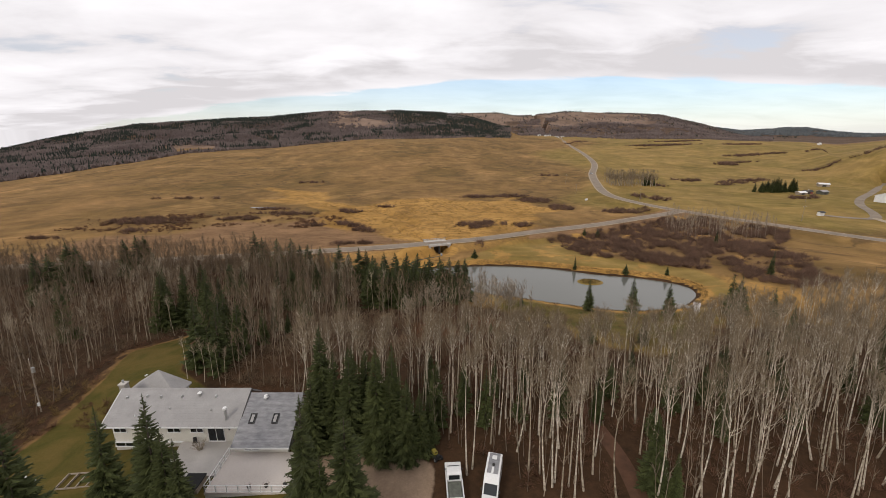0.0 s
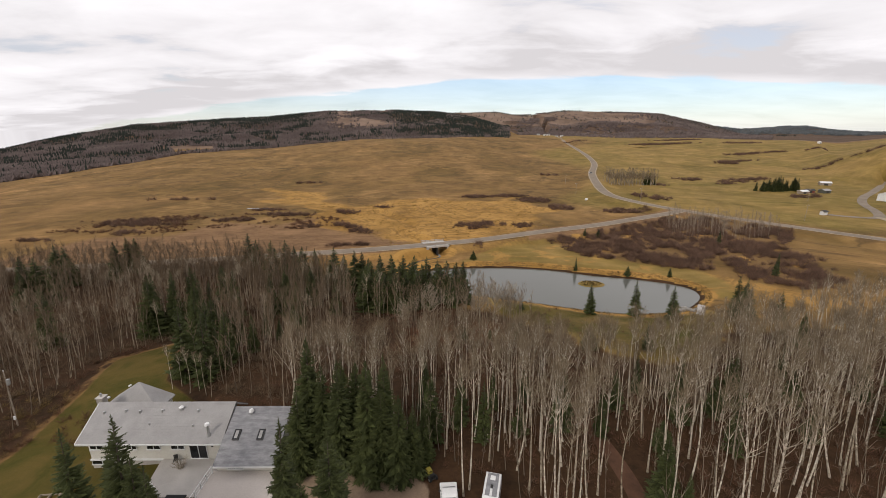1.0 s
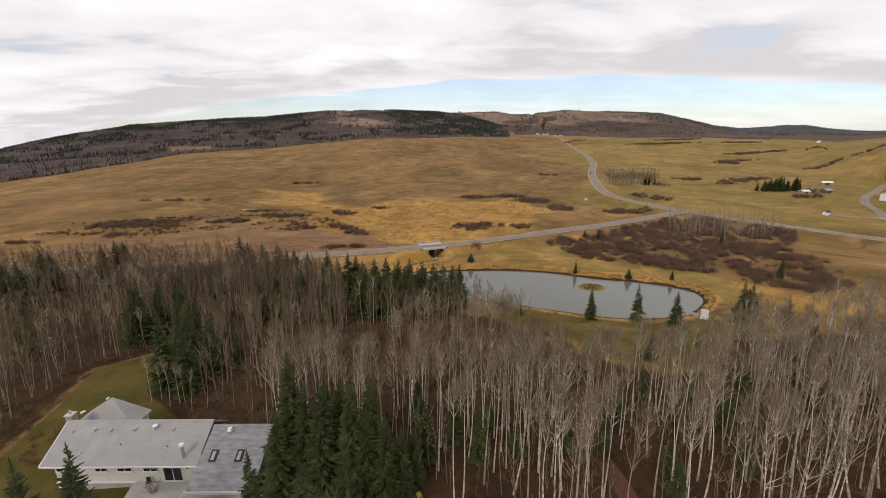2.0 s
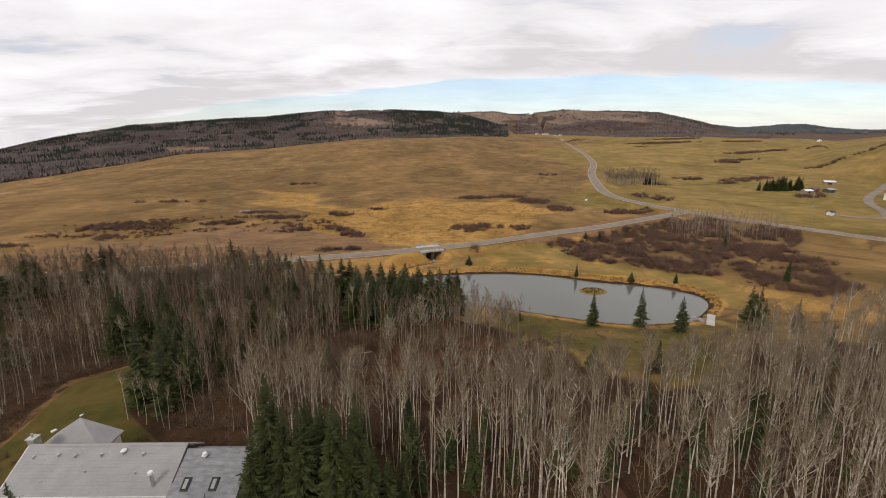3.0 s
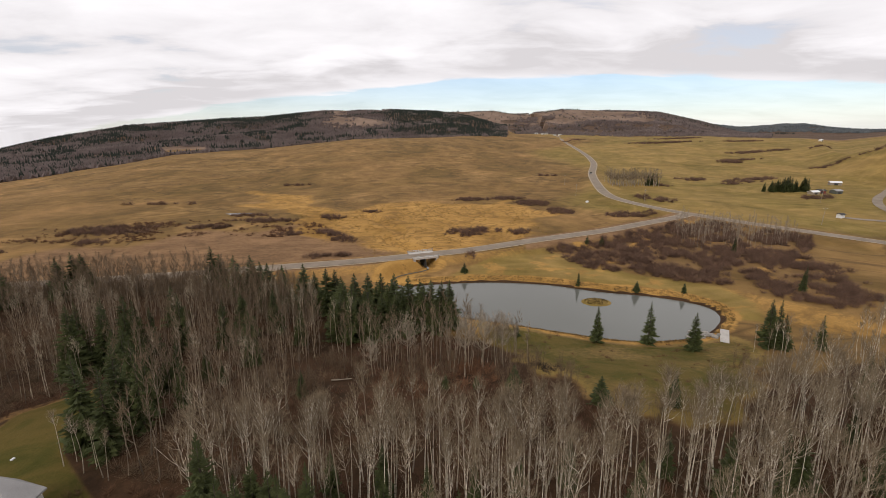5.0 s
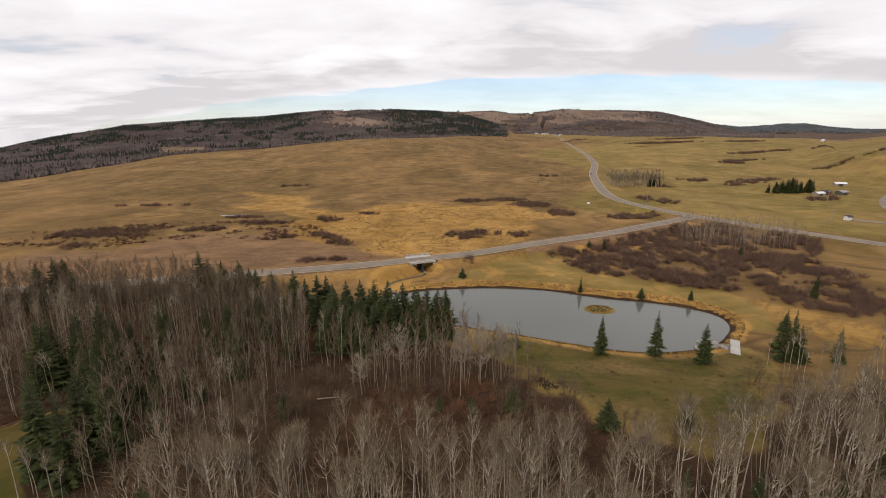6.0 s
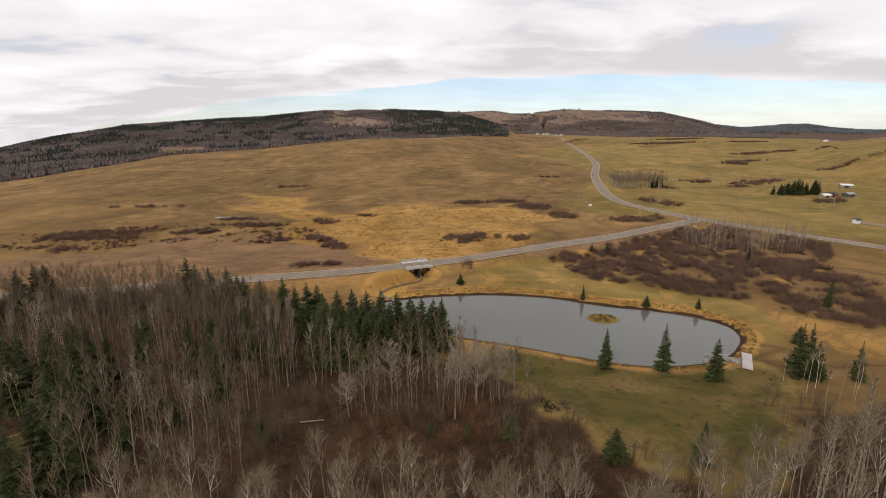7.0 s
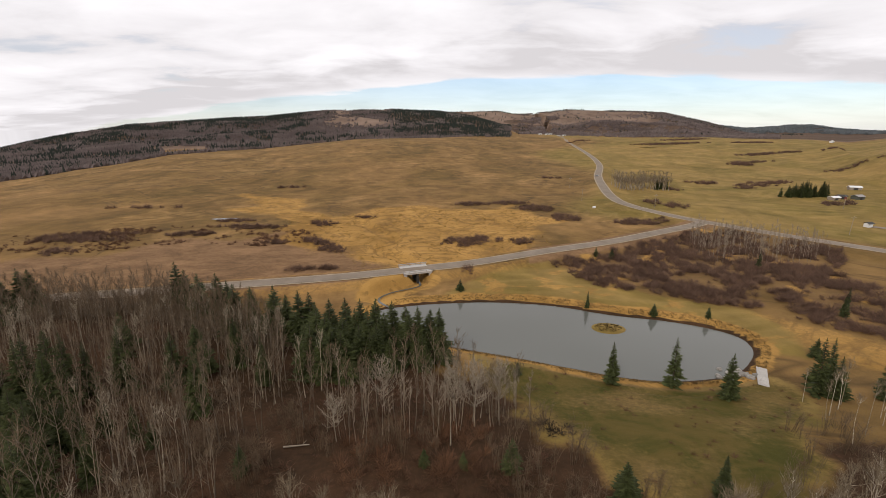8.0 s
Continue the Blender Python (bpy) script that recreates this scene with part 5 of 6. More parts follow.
# the farthest woods carry their haze in the base colour
stuff("far_mountain_woods", [TUFT], hill_spots(5500, 3200, 4450, 27, 48, lambda r, a: 0.4 + 0.5 * (patchy(r, a) > 0.5), g_h), 10, 17, MAT["far_mountain"], "woods on the farthest mountain, coloured blue-grey as if through haze", "woods", 0.02)
stuff("field_edge_woods", [TUFT], hill_spots(9000, 700, 1300, -52, 9, lambda r, a: crest_line(r, a) * 0.9 * (1 - open_slope(r, a)) * (patches(a * 26, r, 40, 37) > 0.25), g_h), 5, 9.5, MAT["far_bare"], "bare trees along the far edge of the field", "woods", 0.05)
stuff("field_edge_spruces", [CONE], hill_spots(5000, 700, 1350, -52, 9, lambda r, a: crest_line(r, a) * (0.06 + 0.9 * (patches(a * 26, r * 0.4, 26, 38) > 0.6)), g_h), 6, 12, MAT["needle_dark"], "dark spruces along the far edge of the field", "woods", 0.02)

# ================= the house =================


def bm_cyl(x, y, z0, z1, r, sides=12, r1=None):
    return bm_tube((x, y, z0), (x, y, z1), r, r1, sides)


def window_part(h, name, x0, x1, y, z0, z1, panes=2):
    """A framed window on a wall that faces -y."""
    f = bm_box(x0, y - 0.07, z0, x1, y + 0.02, z0 + 0.07)
    bm_box(x0, y - 0.07, z1 - 0.07, x1, y + 0.02, z1, bm=f)
    for x in np.linspace(x0, x1 - 0.06, panes + 1):
        bm_box(float(x), y - 0.068, z0 + 0.07, float(x) + 0.06, y + 0.02, z1 - 0.07, bm=f)
    w = part(name, f, MAT["white"], h, "white sliding window")
    step = (x1 - x0) / panes
    for k in range(panes):
        part("pane", bm_box(x0 + k * step + 0.06, y - 0.04, z0 + 0.07, x0 + (k + 1) * step, y - 0.02, z1 - 0.07), MAT["glass"], w, "dark pane")
    part("sill", bm_box(x0 - 0.08, y - 0.13, z0 - 0.06, x1 + 0.08, y + 0.02, z0), MAT["white"], w)


def slope_courses(h, x0, x1, ya, za, yb, zb, n, mat):
    """Overlapping shingle courses laid on a slope from the eave (ya, za) up to the ridge (yb, zb)."""
    ln = math.hypot(yb - ya, zb - za)
    uy, uz = (yb - ya) / ln, (zb - za) / ln
    ny, nz = -uz, uy
    if nz < 0:
        ny, nz = -ny, -nz
    for i in range(n):
        a, b = ln * i / n, ln * (i + 1) / n + 0.06
        lo, hi = 0.022, 0.008
        prof = [(ya + uy * a + ny * lo, za + uz * a + nz * lo), (ya + uy * b + ny * hi, za + uz * b + nz * hi), (ya + uy * b, za + uz * b), (ya + uy * a, za + uz * a)]
        part("shingle_course", bm_prism(prof, "x", x0, x1), mat, h)


def build_house():
    h = thing("house", Matrix(), "low cream bungalow with grey shingle roofs and a broad deck", "house")
    base, ZR, ZE = -3.9, 3.9, 1.2
    # walls with their openings
    part("wall", bm_box(-46.2, 47.6, base, -28.2, 53.8, 1.5), MAT["siding"], h, "cream horizontal siding")
    for k in range(16):
        z = -1.9 + k * 0.2
        part("siding_board", bm_prism([(47.6, z), (47.57, z), (47.585, z + 0.19), (47.6, z + 0.19)], "x", -46.2, -28.2), MAT["siding"], h)
    part("foundation", bm_box(-46.25, 47.56, base, -36.6, 47.75, -2.0), MAT["concrete"], h, "grey concrete footing")
    part("wall", bm_box(-28.0, 44.9, base, -20.8, 53.2, 0.05), MAT["siding"], h, "cream siding")
    # gables
    part("gable", bm_prism([(47.6, 1.2), (51.5, 3.6), (53.8, 1.6)], "x", -46.2, -46.0), MAT["siding"], h)
    part("gable", bm_prism([(44.9, -0.05), (51.0, 3.1), (53.2, 1.3), (53.2, -0.05)], "x", -21.0, -20.8), MAT["siding"], h)
    # roofs
    part("roof", bm_prism([(46.7, ZE), (51.5, ZR), (54.4, 1.5), (54.4, 1.32), (51.5, ZR - 0.22), (46.7, ZE - 0.18)], "x", -46.9, -28.05), MAT["shingle"], h, "plain grey shingle roof")
    slope_courses(h, -46.92, -28.03, 46.68, ZE, 51.5, ZR, 15, MAT["shingle"])
    slope_courses(h, -46.92, -28.03, 54.42, 1.5, 51.5, ZR, 8, MAT["shingle"])
    part("ridge_cap", bm_prism([(51.28, ZR - 0.06), (51.5, ZR + 0.09), (51.72, ZR - 0.06)], "x", -46.92, -28.0), MAT["shingle"], h)
    part("roof", bm_prism([(44.2, 0.02), (51.0, 3.5), (54.0, 1.15), (54.0, 0.95), (51.0, 3.25), (44.2, -0.18)], "x", -28.0, -20.3), MAT["shingle_blue"], h, "mottled blue-grey shingle roof")
    slope_courses(h, -28.02, -20.28, 44.18, 0.02, 51.0, 3.5, 22, MAT["shingle_blue"])
    slope_courses(h, -28.02, -20.28, 54.02, 1.15, 51.0, 3.5, 8, MAT["shingle_blue"])
    part("ridge_cap", bm_prism([(50.78, 3.44), (51.0, 3.59), (51.22, 3.44)], "x", -28.0, -20.28), MAT["shingle_blue"], h)
    # the gable step where the lower roof meets the main one
    part("barge_board", bm_prism([(46.66, ZE - 0.22), (51.5, ZR - 0.24), (51.5, ZR + 0.05), (46.66, ZE + 0.05)], "x", -28.04, -27.9), MAT["trim_dark"], h, "dark barge board")
    part("fascia", bm_box(-46.92, 46.6, ZE - 0.22, -28.04, 46.69, ZE - 0.01), MAT["white"], h, "white fascia and gutter")
    part("fascia", bm_box(-28.02, 44.1, -0.2, -20.3, 44.19, 0.0), MAT["white"], h, "white fascia and gutter")
    part("barge_board", bm_prism([(46.66, ZE - 0.2), (51.5, ZR - 0.2), (51.5, ZR), (46.66, ZE)], "x", -47.02, -46.92), MAT["white"], h)
    part("downpipe", bm_tube((-28.3, 46.9, 1.1), (-28.3, 46.9, -1.9), 0.06), MAT["white"], h)
    # hipped bay behind the ridge
    bm = bmesh.new()
    apex = bm.verts.new((-44.6, 55.9, 4.2))
    ring = [bm.verts.new(p) for p in ((-49.2, 53.4, 1.1), (-40.6, 53.4, 1.1), (-40.6, 57.2, 1.1), (-45.0, 58.4, 1.1), (-49.2, 57.2, 1.1))]
    for i in range(5):
        bm.faces.new((ring[i], ring[(i + 1) % 5], apex))
    low = [bm.verts.new(v.co - Vector((0, 0, 0.2))) for v in ring]
    for i in range(5):
        bm.faces.new((ring[i], low[i], low[(i + 1) % 5], ring[(i + 1) % 5]))
    bm.faces.new(low)
    part("bay_roof", bm, MAT["shingle"], h, "hipped grey shingle roof of the bay")
    part("bay_wall", bm_prism([(-48.8, 55.0), (-41.0, 55.0), (-41.0, 56.9), (-45.0, 58.0), (-48.8, 56.9)], "z", base, 0.95), MAT["siding"], h)
    # chimney
    ch = bm_box(-48.0, 52.1, base, -47.1, 53.0, 4.0, 0.05)
    chim = part("chimney", ch, MAT["stone"], h, "pale stone chimney")
    part("cap", bm_box(-48.08, 52.02, 4.0, -47.02, 53.08, 4.12, 0.03), MAT["concrete"], chim)
    part("flue", bm_cyl(-47.55, 52.55, 4.12, 4.6, 0.14), MAT["metal"], chim)
    # roof furniture on the main slope
    def on_slope(y):
        return ZE + (y - 46.7) / 4.8 * (ZR - ZE)
    for x, y in ((-45.4, 50.2), (-42.6, 50.4), (-40.6, 50.3), (-37.6, 50.4), (-32.7, 50.4)):
        part("roof_vent", bm_cyl(x, y, on_slope(y) - 0.05, on_slope(y) + 0.28, 0.2, 12, 0.14), MAT["metal"], h, "pale metal roof vent")
    v = part("roof_vent", bm_cyl(-35.1, 50.6, on_slope(50.6) - 0.05, on_slope(50.6) + 0.45, 0.22), MAT["metal"], h, "bright metal roof vent")
    part("cap", bm_cyl(-35.1, 50.6, on_slope(50.6) + 0.4, on_slope(50.6) + 0.58, 0.34, 12, 0.12), MAT["white"], v)
    for x, y in ((-42.9, 47.9), (-32.6, 48.6), (-38.5, 48.8)):
        part("plumbing_pipe", bm_cyl(x, y, on_slope(y) - 0.05, on_slope(y) + 0.3, 0.07), MAT["white"] if x < -40 else MAT["metal"], h)
    fl = part("flue_pipe", bm_cyl(-30.0, 47.6, on_slope(47.6) - 0.1, on_slope(47.6) + 1.7, 0.19), MAT["metal"], h, "tall steel flue")
    part("cap", bm_cyl(-30.0, 47.6, on_slope(47.6) + 1.65, on_slope(47.6) + 1.9, 0.33, 12, 0.26), MAT["white"], fl)
    # on the lower roof: a round turbine and two skylights
    def on_low(y):
        return 0.02 + (y - 44.2) / 6.8 * 3.48
    t = part("turbine_vent", bm_cyl(-25.4, 50.2, on_low(50.2) - 0.05, on_low(50.2) + 0.3, 0.2), MAT["metal"], h)
    part("head", bm_cyl(-25.4, 50.2, on_low(50.2) + 0.3, on_low(50.2) + 0.62, 0.36, 14, 0.22), MAT["white"], t, "white turbine head")
    ang = math.degrees(math.atan2(3.48, 6.8))
    for x in (-26.35, -23.2):
        m = pose(x, 47.6, on_low(47.6) + 0.06, ang, 0, 0)
        fr = bm_box(-0.42, -0.72, -0.05, 0.42, 0.72, 0.12, 0.02)
        s = part("skylight", fr, MAT["trim_dark"], h, "dark-framed skylight")
        s.matrix_basis = m
        part("pane", bm_box(-0.33, -0.63, 0.1, 0.33, 0.63, 0.135), MAT["glass"], s)
        part("blind", bm_box(-0.2, -0.5, 0.137, 0.2, 0.5, 0.142), MAT["shingle"], s, "pale blind behind the pane")
    # openings of the front
    window_part(h, "window", -46.0, -44.2, 47.55, -0.4, 0.4)
    window_part(h, "window", -41.2, -39.8, 47.55, -0.4, 0.4)
    window_part(h, "window", -38.5, -36.7, 47.55, -0.4, 0.4)
    window_part(h, "window", -35.3, -33.5, 47.55, -0.4, 0.4)
    window_part(h, "window", -46.2, -43.4, 47.52, -2.75, -2.1)
    window_part(h, "patio_door", -32.9, -30.6, 47.55, -1.85, 0.35)
    part("lintel", bm_box(-33.1, 47.5, 0.35, -30.4, 47.6, 0.5), MAT["white"], h)
    part("ledge", bm_box(-46.3, 47.35, -2.05, -36.6, 47.62, -1.92), MAT["white"], h, "white ledge over the footing")
    window_part(h, "window", -26.6, -24.6, 44.85, -1.0, -0.35)
    part("wall_lamp", bm_box(-29.9, 47.42, 0.0, -29.7, 47.6, 0.35, 0.03), MAT["trim_dark"], h)
    return h


house = build_house()

patio = thing("patio", Matrix(), "pale concrete patio with a bare shrub, against the house", "patio", kind="structure")
part("slab", bm_prism([(-36.8, 47.5), (-28.3, 47.5), (-28.3, 41.6), (-33.2, 41.6), (-36.0, 43.6)], "z", -3.6, -1.95), MAT["concrete"], patio)
for k in range(4):
    part("step", bm_box(-36.0 + 0.3 * k, 41.2 - 0.32 * (k + 1), -3.7, -33.2, 41.6 - 0.32 * k, -2.1 - 0.2 * (k + 1)), MAT["wood"], patio, "timber step")
deck = thing("deck", Matrix(), "broad pale vinyl deck with a white railing", "deck")
part("deck_floor", bm_box(-28.5, 38.4, -1.55, -17.6, 44.88, -1.3, 0.02), MAT["deck"], deck)
part("skirt", bm_box(-28.45, 38.45, -3.4, -17.65, 44.8, -1.55), MAT["siding"], deck)


def rail_run(parent, a, b, n):
    a, b = Vector(a), Vector(b)
    for i in range(n + 1):
        p = a.lerp(b, i / n)
        part("post", bm_box(p.x - 0.05, p.y - 0.05, p.z, p.x + 0.05, p.y + 0.05, p.z + 1.05, 0.01), MAT["white"], parent)
    for dz, r in ((1.02, 0.045), (0.14, 0.03), (0.55, 0.02)):
        part("rail", bm_tube(a + Vector((0, 0, dz)), b + Vector((0, 0, dz)), r, sides=6), MAT["white"], parent)


rail_run(deck, (-28.4, 38.5, -1.3), (-28.4, 44.5, -1.3), 5)
rail_run(deck, (-28.4, 38.5, -1.3), (-17.7, 38.5, -1.3), 8)
rail_run(patio, (-36.5, 43.9, -1.95), (-33.5, 41.8, -1.95), 3)
spa = thing("hot_tub", pose(-30.9, 40.2, gz(-30.9, 40.2)), "square hot tub with a black cover", "hot tub")
part("shell", bm_box(-1.1, -1.1, 0, 1.1, 1.1, 0.9, 0.08), MAT["wood"], spa)
part("cover", bm_box(-1.18, -1.18, 0.9, 1.18, 1.18, 1.02, 0.04), MAT["tyre"], spa, "black vinyl cover")
pot_v, pot_f = shrub_shape(np.random.default_rng(4), 1.5, 46, 1.1, 5, 0.016)
sh = thing("patio_shrub", pose(-33.3, 46.0, -1.95), "leafless grey shrub on the patio", "shrub")
sh_ob = new("branches", mesh_np("branches", pot_v, pot_f, MAT["twig_grey"]))
sh_ob.parent = sh
chair = thing("patio_chair", pose(-34.6, 47.0, -1.95, 0, 0, 20), "dark patio chair beside the shrub", "chair")
part("seat", bm_box(-0.25, -0.25, 0.4, 0.25, 0.25, 0.46, 0.02), MAT["trim_dark"], chair)
part("backrest", bm_box(-0.25, 0.2, 0.46, 0.25, 0.26, 1.0, 0.02), MAT["trim_dark"], chair)
for sx in (-0.22, 0.22):
    for sy in (-0.22, 0.22):
        part("leg", bm_box(sx - 0.02, sy - 0.02, 0, sx + 0.02, sy + 0.02, 0.4), MAT["trim_dark"], chair)
for x, y in ((-19.2, 39.5), (-23.4, 39.1), (-21.4, 39.3)):
    p = thing("planter", pose(x, y, -1.3), "small dark pot with dry stems on the deck", "planter", "deck pots")
    part("pot", bm_cyl(0, 0, 0, 0.35, 0.16, 12, 0.22), MAT["trim_dark"], p)
    v, f = shrub_shape(np.random.default_rng(int(-x * 10)), 0.8, 16, 0.8, 2, 0.012)
    o = new("stems", mesh_np("stems", v, f, MAT["twig"]))
    o.parent = p

# ================= vehicles =================


def wheel(parent, x, y, r=0.36, w=0.24):
    """x: across, y: along; the wheel stands on the ground."""
    t = part("wheel", bm_tube((x - w / 2, y, r), (x + w / 2, y, r), r, sides=20), MAT["tyre"], parent, "black tyre")
    part("rim", bm_tube((x - w / 2 - 0.01, y, r), (x + w / 2 + 0.01, y, r), r * 0.58, sides=14), MAT["metal"], t)


def rounded(bm, off, seg=3):
    bmesh.ops.bevel(bm, geom=bm.edges[:], offset=off, segments=seg, affect="EDGES", profile=0.6)
    return bm


def build_truck(m):
    t = thing("pickup_truck", m, "white pickup truck with a laden bed, parked on grass", "truck")
    # nose towards +y
    body = rounded(bm_prism([(-2.75, 0.45), (-2.75, 0.72), (-0.2, 0.72), (-0.2, 0.95), (1.35, 1.02), (2.55, 0.92), (2.75, 0.7), (2.75, 0.42)], "x", -0.97, 0.97), 0.06)
    part("body", body, MAT["white"], t, "white bodywork")
    part("cab", rounded(bm_prism([(-0.25, 0.92), (-0.1, 1.7), (0.15, 1.8), (1.0, 1.78), (1.65, 1.0)], "x", -0.86, 0.86), 0.08), MAT["white"], t)
    part("rear_window", bm_prism([(-0.27, 1.08), (-0.17, 1.58), (-0.13, 1.58), (-0.22, 1.08)], "x", -0.62, 0.62), MAT["glass"], t)
    part("windscreen", bm_prism([(1.13, 1.72), (1.66, 1.08), (1.69, 1.1), (1.17, 1.74)], "x", -0.7, 0.7), MAT["glass"], t)
    for s in (-1, 1):
        part("side_window", bm_prism([(-0.05, 1.12), (0.08, 1.62), (1.0, 1.62), (1.42, 1.12)], "x", s * 0.845, s * 0.875), MAT["glass"], t)
        part("bed_side", bm_box(s * 0.97, -2.75, 0.7, s * 0.85, -0.22, 1.12, 0.03), MAT["white"], t)
        part("mirror", bm_box(s * 0.93, 1.1, 1.12, s * 1.15, 1.2, 1.32, 0.03), MAT["trim_dark"], t)
        part("tail_light", bm_box(s * 0.86, -2.78, 0.72, s * 0.96, -2.74, 1.02), MAT["red"], t)
        for y in (-1.75, 1.75):
            wheel(t, s * 0.83, y)
    part("tailgate", bm_box(-0.85, -2.76, 0.7, 0.85, -2.68, 1.1, 0.02), MAT["white"], t)
    part("bumper", bm_box(-0.9, -2.9, 0.42, 0.9, -2.74, 0.62, 0.04), MAT["metal"], t)
    part("load", rounded(bm_box(-0.78, -2.6, 0.72, 0.78, -0.4, 1.02), 0.12), MAT["tarp"], t, "green-grey tarpaulin over a load")
    return t


def build_van(m):
    v = thing("camper_van", m, "white high-roofed camper van parked under the aspens", "van")
    # nose towards -y
    prof = [(-2.75, 0.4), (-2.8, 0.85), (-2.7, 1.05), (-2.05, 1.2), (-1.35, 2.05), (-0.95, 2.5), (-0.6, 2.66), (2.5, 2.66), (2.62, 2.5), (2.68, 0.45)]
    part("body", rounded(bm_prism(prof, "x", -0.99, 0.99), 0.09), MAT["white"], v, "white bodywork")
    part("windscreen", bm_prism([(-2.10, 1.22), (-1.40, 2.08), (-1.30, 2.0), (-2.0, 1.16)], "x", -0.82, 0.82), MAT["glass"], v)
    for s in (-1, 1):
        part("side_window", bm_box(s * 0.975, -1.35, 1.35, s * 1.005, -0.55, 1.95), MAT["glass"], v)
        part("side_window", bm_box(s * 0.975, 0.1, 1.45, s * 1.005, 1.7, 1.95), MAT["glass"], v)
        part("stripe", bm_box(s * 0.985, -2.2, 0.95, s * 1.0, 2.6, 1.12), MAT["silver"], v, "grey side stripe")
        part("mirror", bm_box(s * 0.98, -1.8, 1.35, s * 1.25, -1.68, 1.65, 0.03), MAT["trim_dark"], v)
        part("headlight", bm_box(s * 0.55, -2.83, 0.72, s * 0.9, -2.7, 0.95, 0.03), MAT["metal"], v)
        for y in (-1.85, 1.65):
            wheel(v, s * 0.86, y)
    part("grille", bm_box(-0.5, -2.84, 0.7, 0.5, -2.7, 0.95), MAT["trim_dark"], v)
    part("bumper", bm_box(-0.95, -2.92, 0.38, 0.95, -2.72, 0.62, 0.05), MAT["trim_dark"], v)
    part("roof_panel", bm_box(-0.72, -0.5, 2.65, 0.72, 2.4, 2.7, 0.02), MAT["shingle_blue"], v, "grey roof panel")
    part("roof_hatch", bm_box(-0.32, 1.45, 2.7, 0.32, 2.0, 2.82, 0.03), MAT["white"], v, "white roof hatch")
    part("roof_vent", bm_box(-0.15, 0.5, 2.7, 0.15, 0.8, 2.85, 0.03), MAT["trim_dark"], v)
    part("roof_unit", bm_box(-0.14, -0.5, 2.7, 0.14, 0.35, 2.78, 0.03), MAT["white"], v)
    return v


build_truck(pose(1.3, 38.3, gz(1.3, 38.3), 0, 0, 3))
build_van(pose(5.75, 38.0, gz(5.75, 38.0), 0, 0, -14) @ Matrix.Diagonal((0.88, 1.06, 0.95, 1)))

tr = thing("garden_tractor", pose(-0.8, 42.4, gz(-0.8, 42.4), 0, 0, 30), "small yellow and black garden tractor at the wood's edge", "tractor")
part("hood", rounded(bm_box(-0.3, 0.2, 0.35, 0.3, 1.0, 0.8), 0.08), MAT["yellow"], tr, "yellow hood")
part("deck", bm_box(-0.45, -0.6, 0.25, 0.45, 0.3, 0.4, 0.04), MAT["trim_dark"], tr)
part("seat", rounded(bm_prism([(-0.6, 0.45), (-0.65, 0.95), (-0.55, 0.97), (-0.45, 0.58), (-0.05, 0.55), (-0.05, 0.45)], "x", -0.24, 0.24), 0.04), MAT["tyre"], tr)
part("steering_wheel", bm_tube((0, 0.1, 0.85), (0, 0.14, 0.88), 0.18, sides=14), MAT["tyre"], tr)
for s in (-1, 1):
    wheel(tr, s * 0.42, -0.4, 0.28, 0.22)
    wheel(tr, s * 0.36, 0.75, 0.19, 0.15)

car = thing("car", pose(166, 462, -6.45, 0, 0, 18), "small pale car driving on the highway", "car")
part("body", rounded(bm_prism([(-2.2, 0.35), (-2.2, 0.8), (-1.0, 0.92), (1.5, 0.9), (2.2, 0.75), (2.2, 0.35)], "x", -0.88, 0.88), 0.08), MAT["silver"], car)
part("cabin", rounded(bm_prism([(-1.5, 0.88), (-1.0, 1.4), (0.6, 1.42), (1.2, 0.9)], "x", -0.74, 0.74), 0.06), MAT["glass"], car, "dark glazed cabin")
for s in (-1, 1):
    for y in (-1.35, 1.35):
        wheel(car, s * 0.78, y, 0.32, 0.2)

# ================= pond side, bridge, farm =================


def build_bridge():
    b = thing("road_bridge", Matrix.Translation((-2.6, 172.6, -7.0)) @ pose(0, 0, 0, 0, 0, 18), "short concrete road bridge with pale guard rails over the creek", "bridge")
    part("slab", bm_box(-5, -4.4, -0.5, 5, 4.4, -0.02, 0.03), MAT["concrete"], b, "pale concrete deck slab")
    for s in (-1, 1):
        part("abutment", bm_box(s * 5.0, -4.2, -4.2, s * 4.0, 4.2, -0.5), MAT["concrete"], b)
        part("kerb", bm_box(-5.2, s * 4.4, -0.02, 5.2, s * 4.1, 0.2, 0.02), MAT["concrete"], b)
        part("guard_rail", bm_box(-5.4, s * 4.32, 0.5, 5.4, s * 4.18, 0.74, 0.03), MAT["metal"], b, "galvanised guard rail")
        for x in np.linspace(-5.1, 5.1, 6):
            part("post", bm_box(float(x) - 0.09, s * 4.2, -0.5, float(x) + 0.09, s * 4.04, 0.8), MAT["wood"], b)
    part("pier", bm_box(-0.3, -3.9, -4.2, 0.3, 3.9, -0.5, 0.05), MAT["trim_dark"], b, "dark timber pier")
    return b


build_bridge()
creek_line = [(x, y, -11.08) for x, y, _ in CREEK if y < 186]
ribbon("water", creek_line, (-0.4, 0.4), MAT["water"], 0.0, "narrow winding creek", "creek", crown=0)

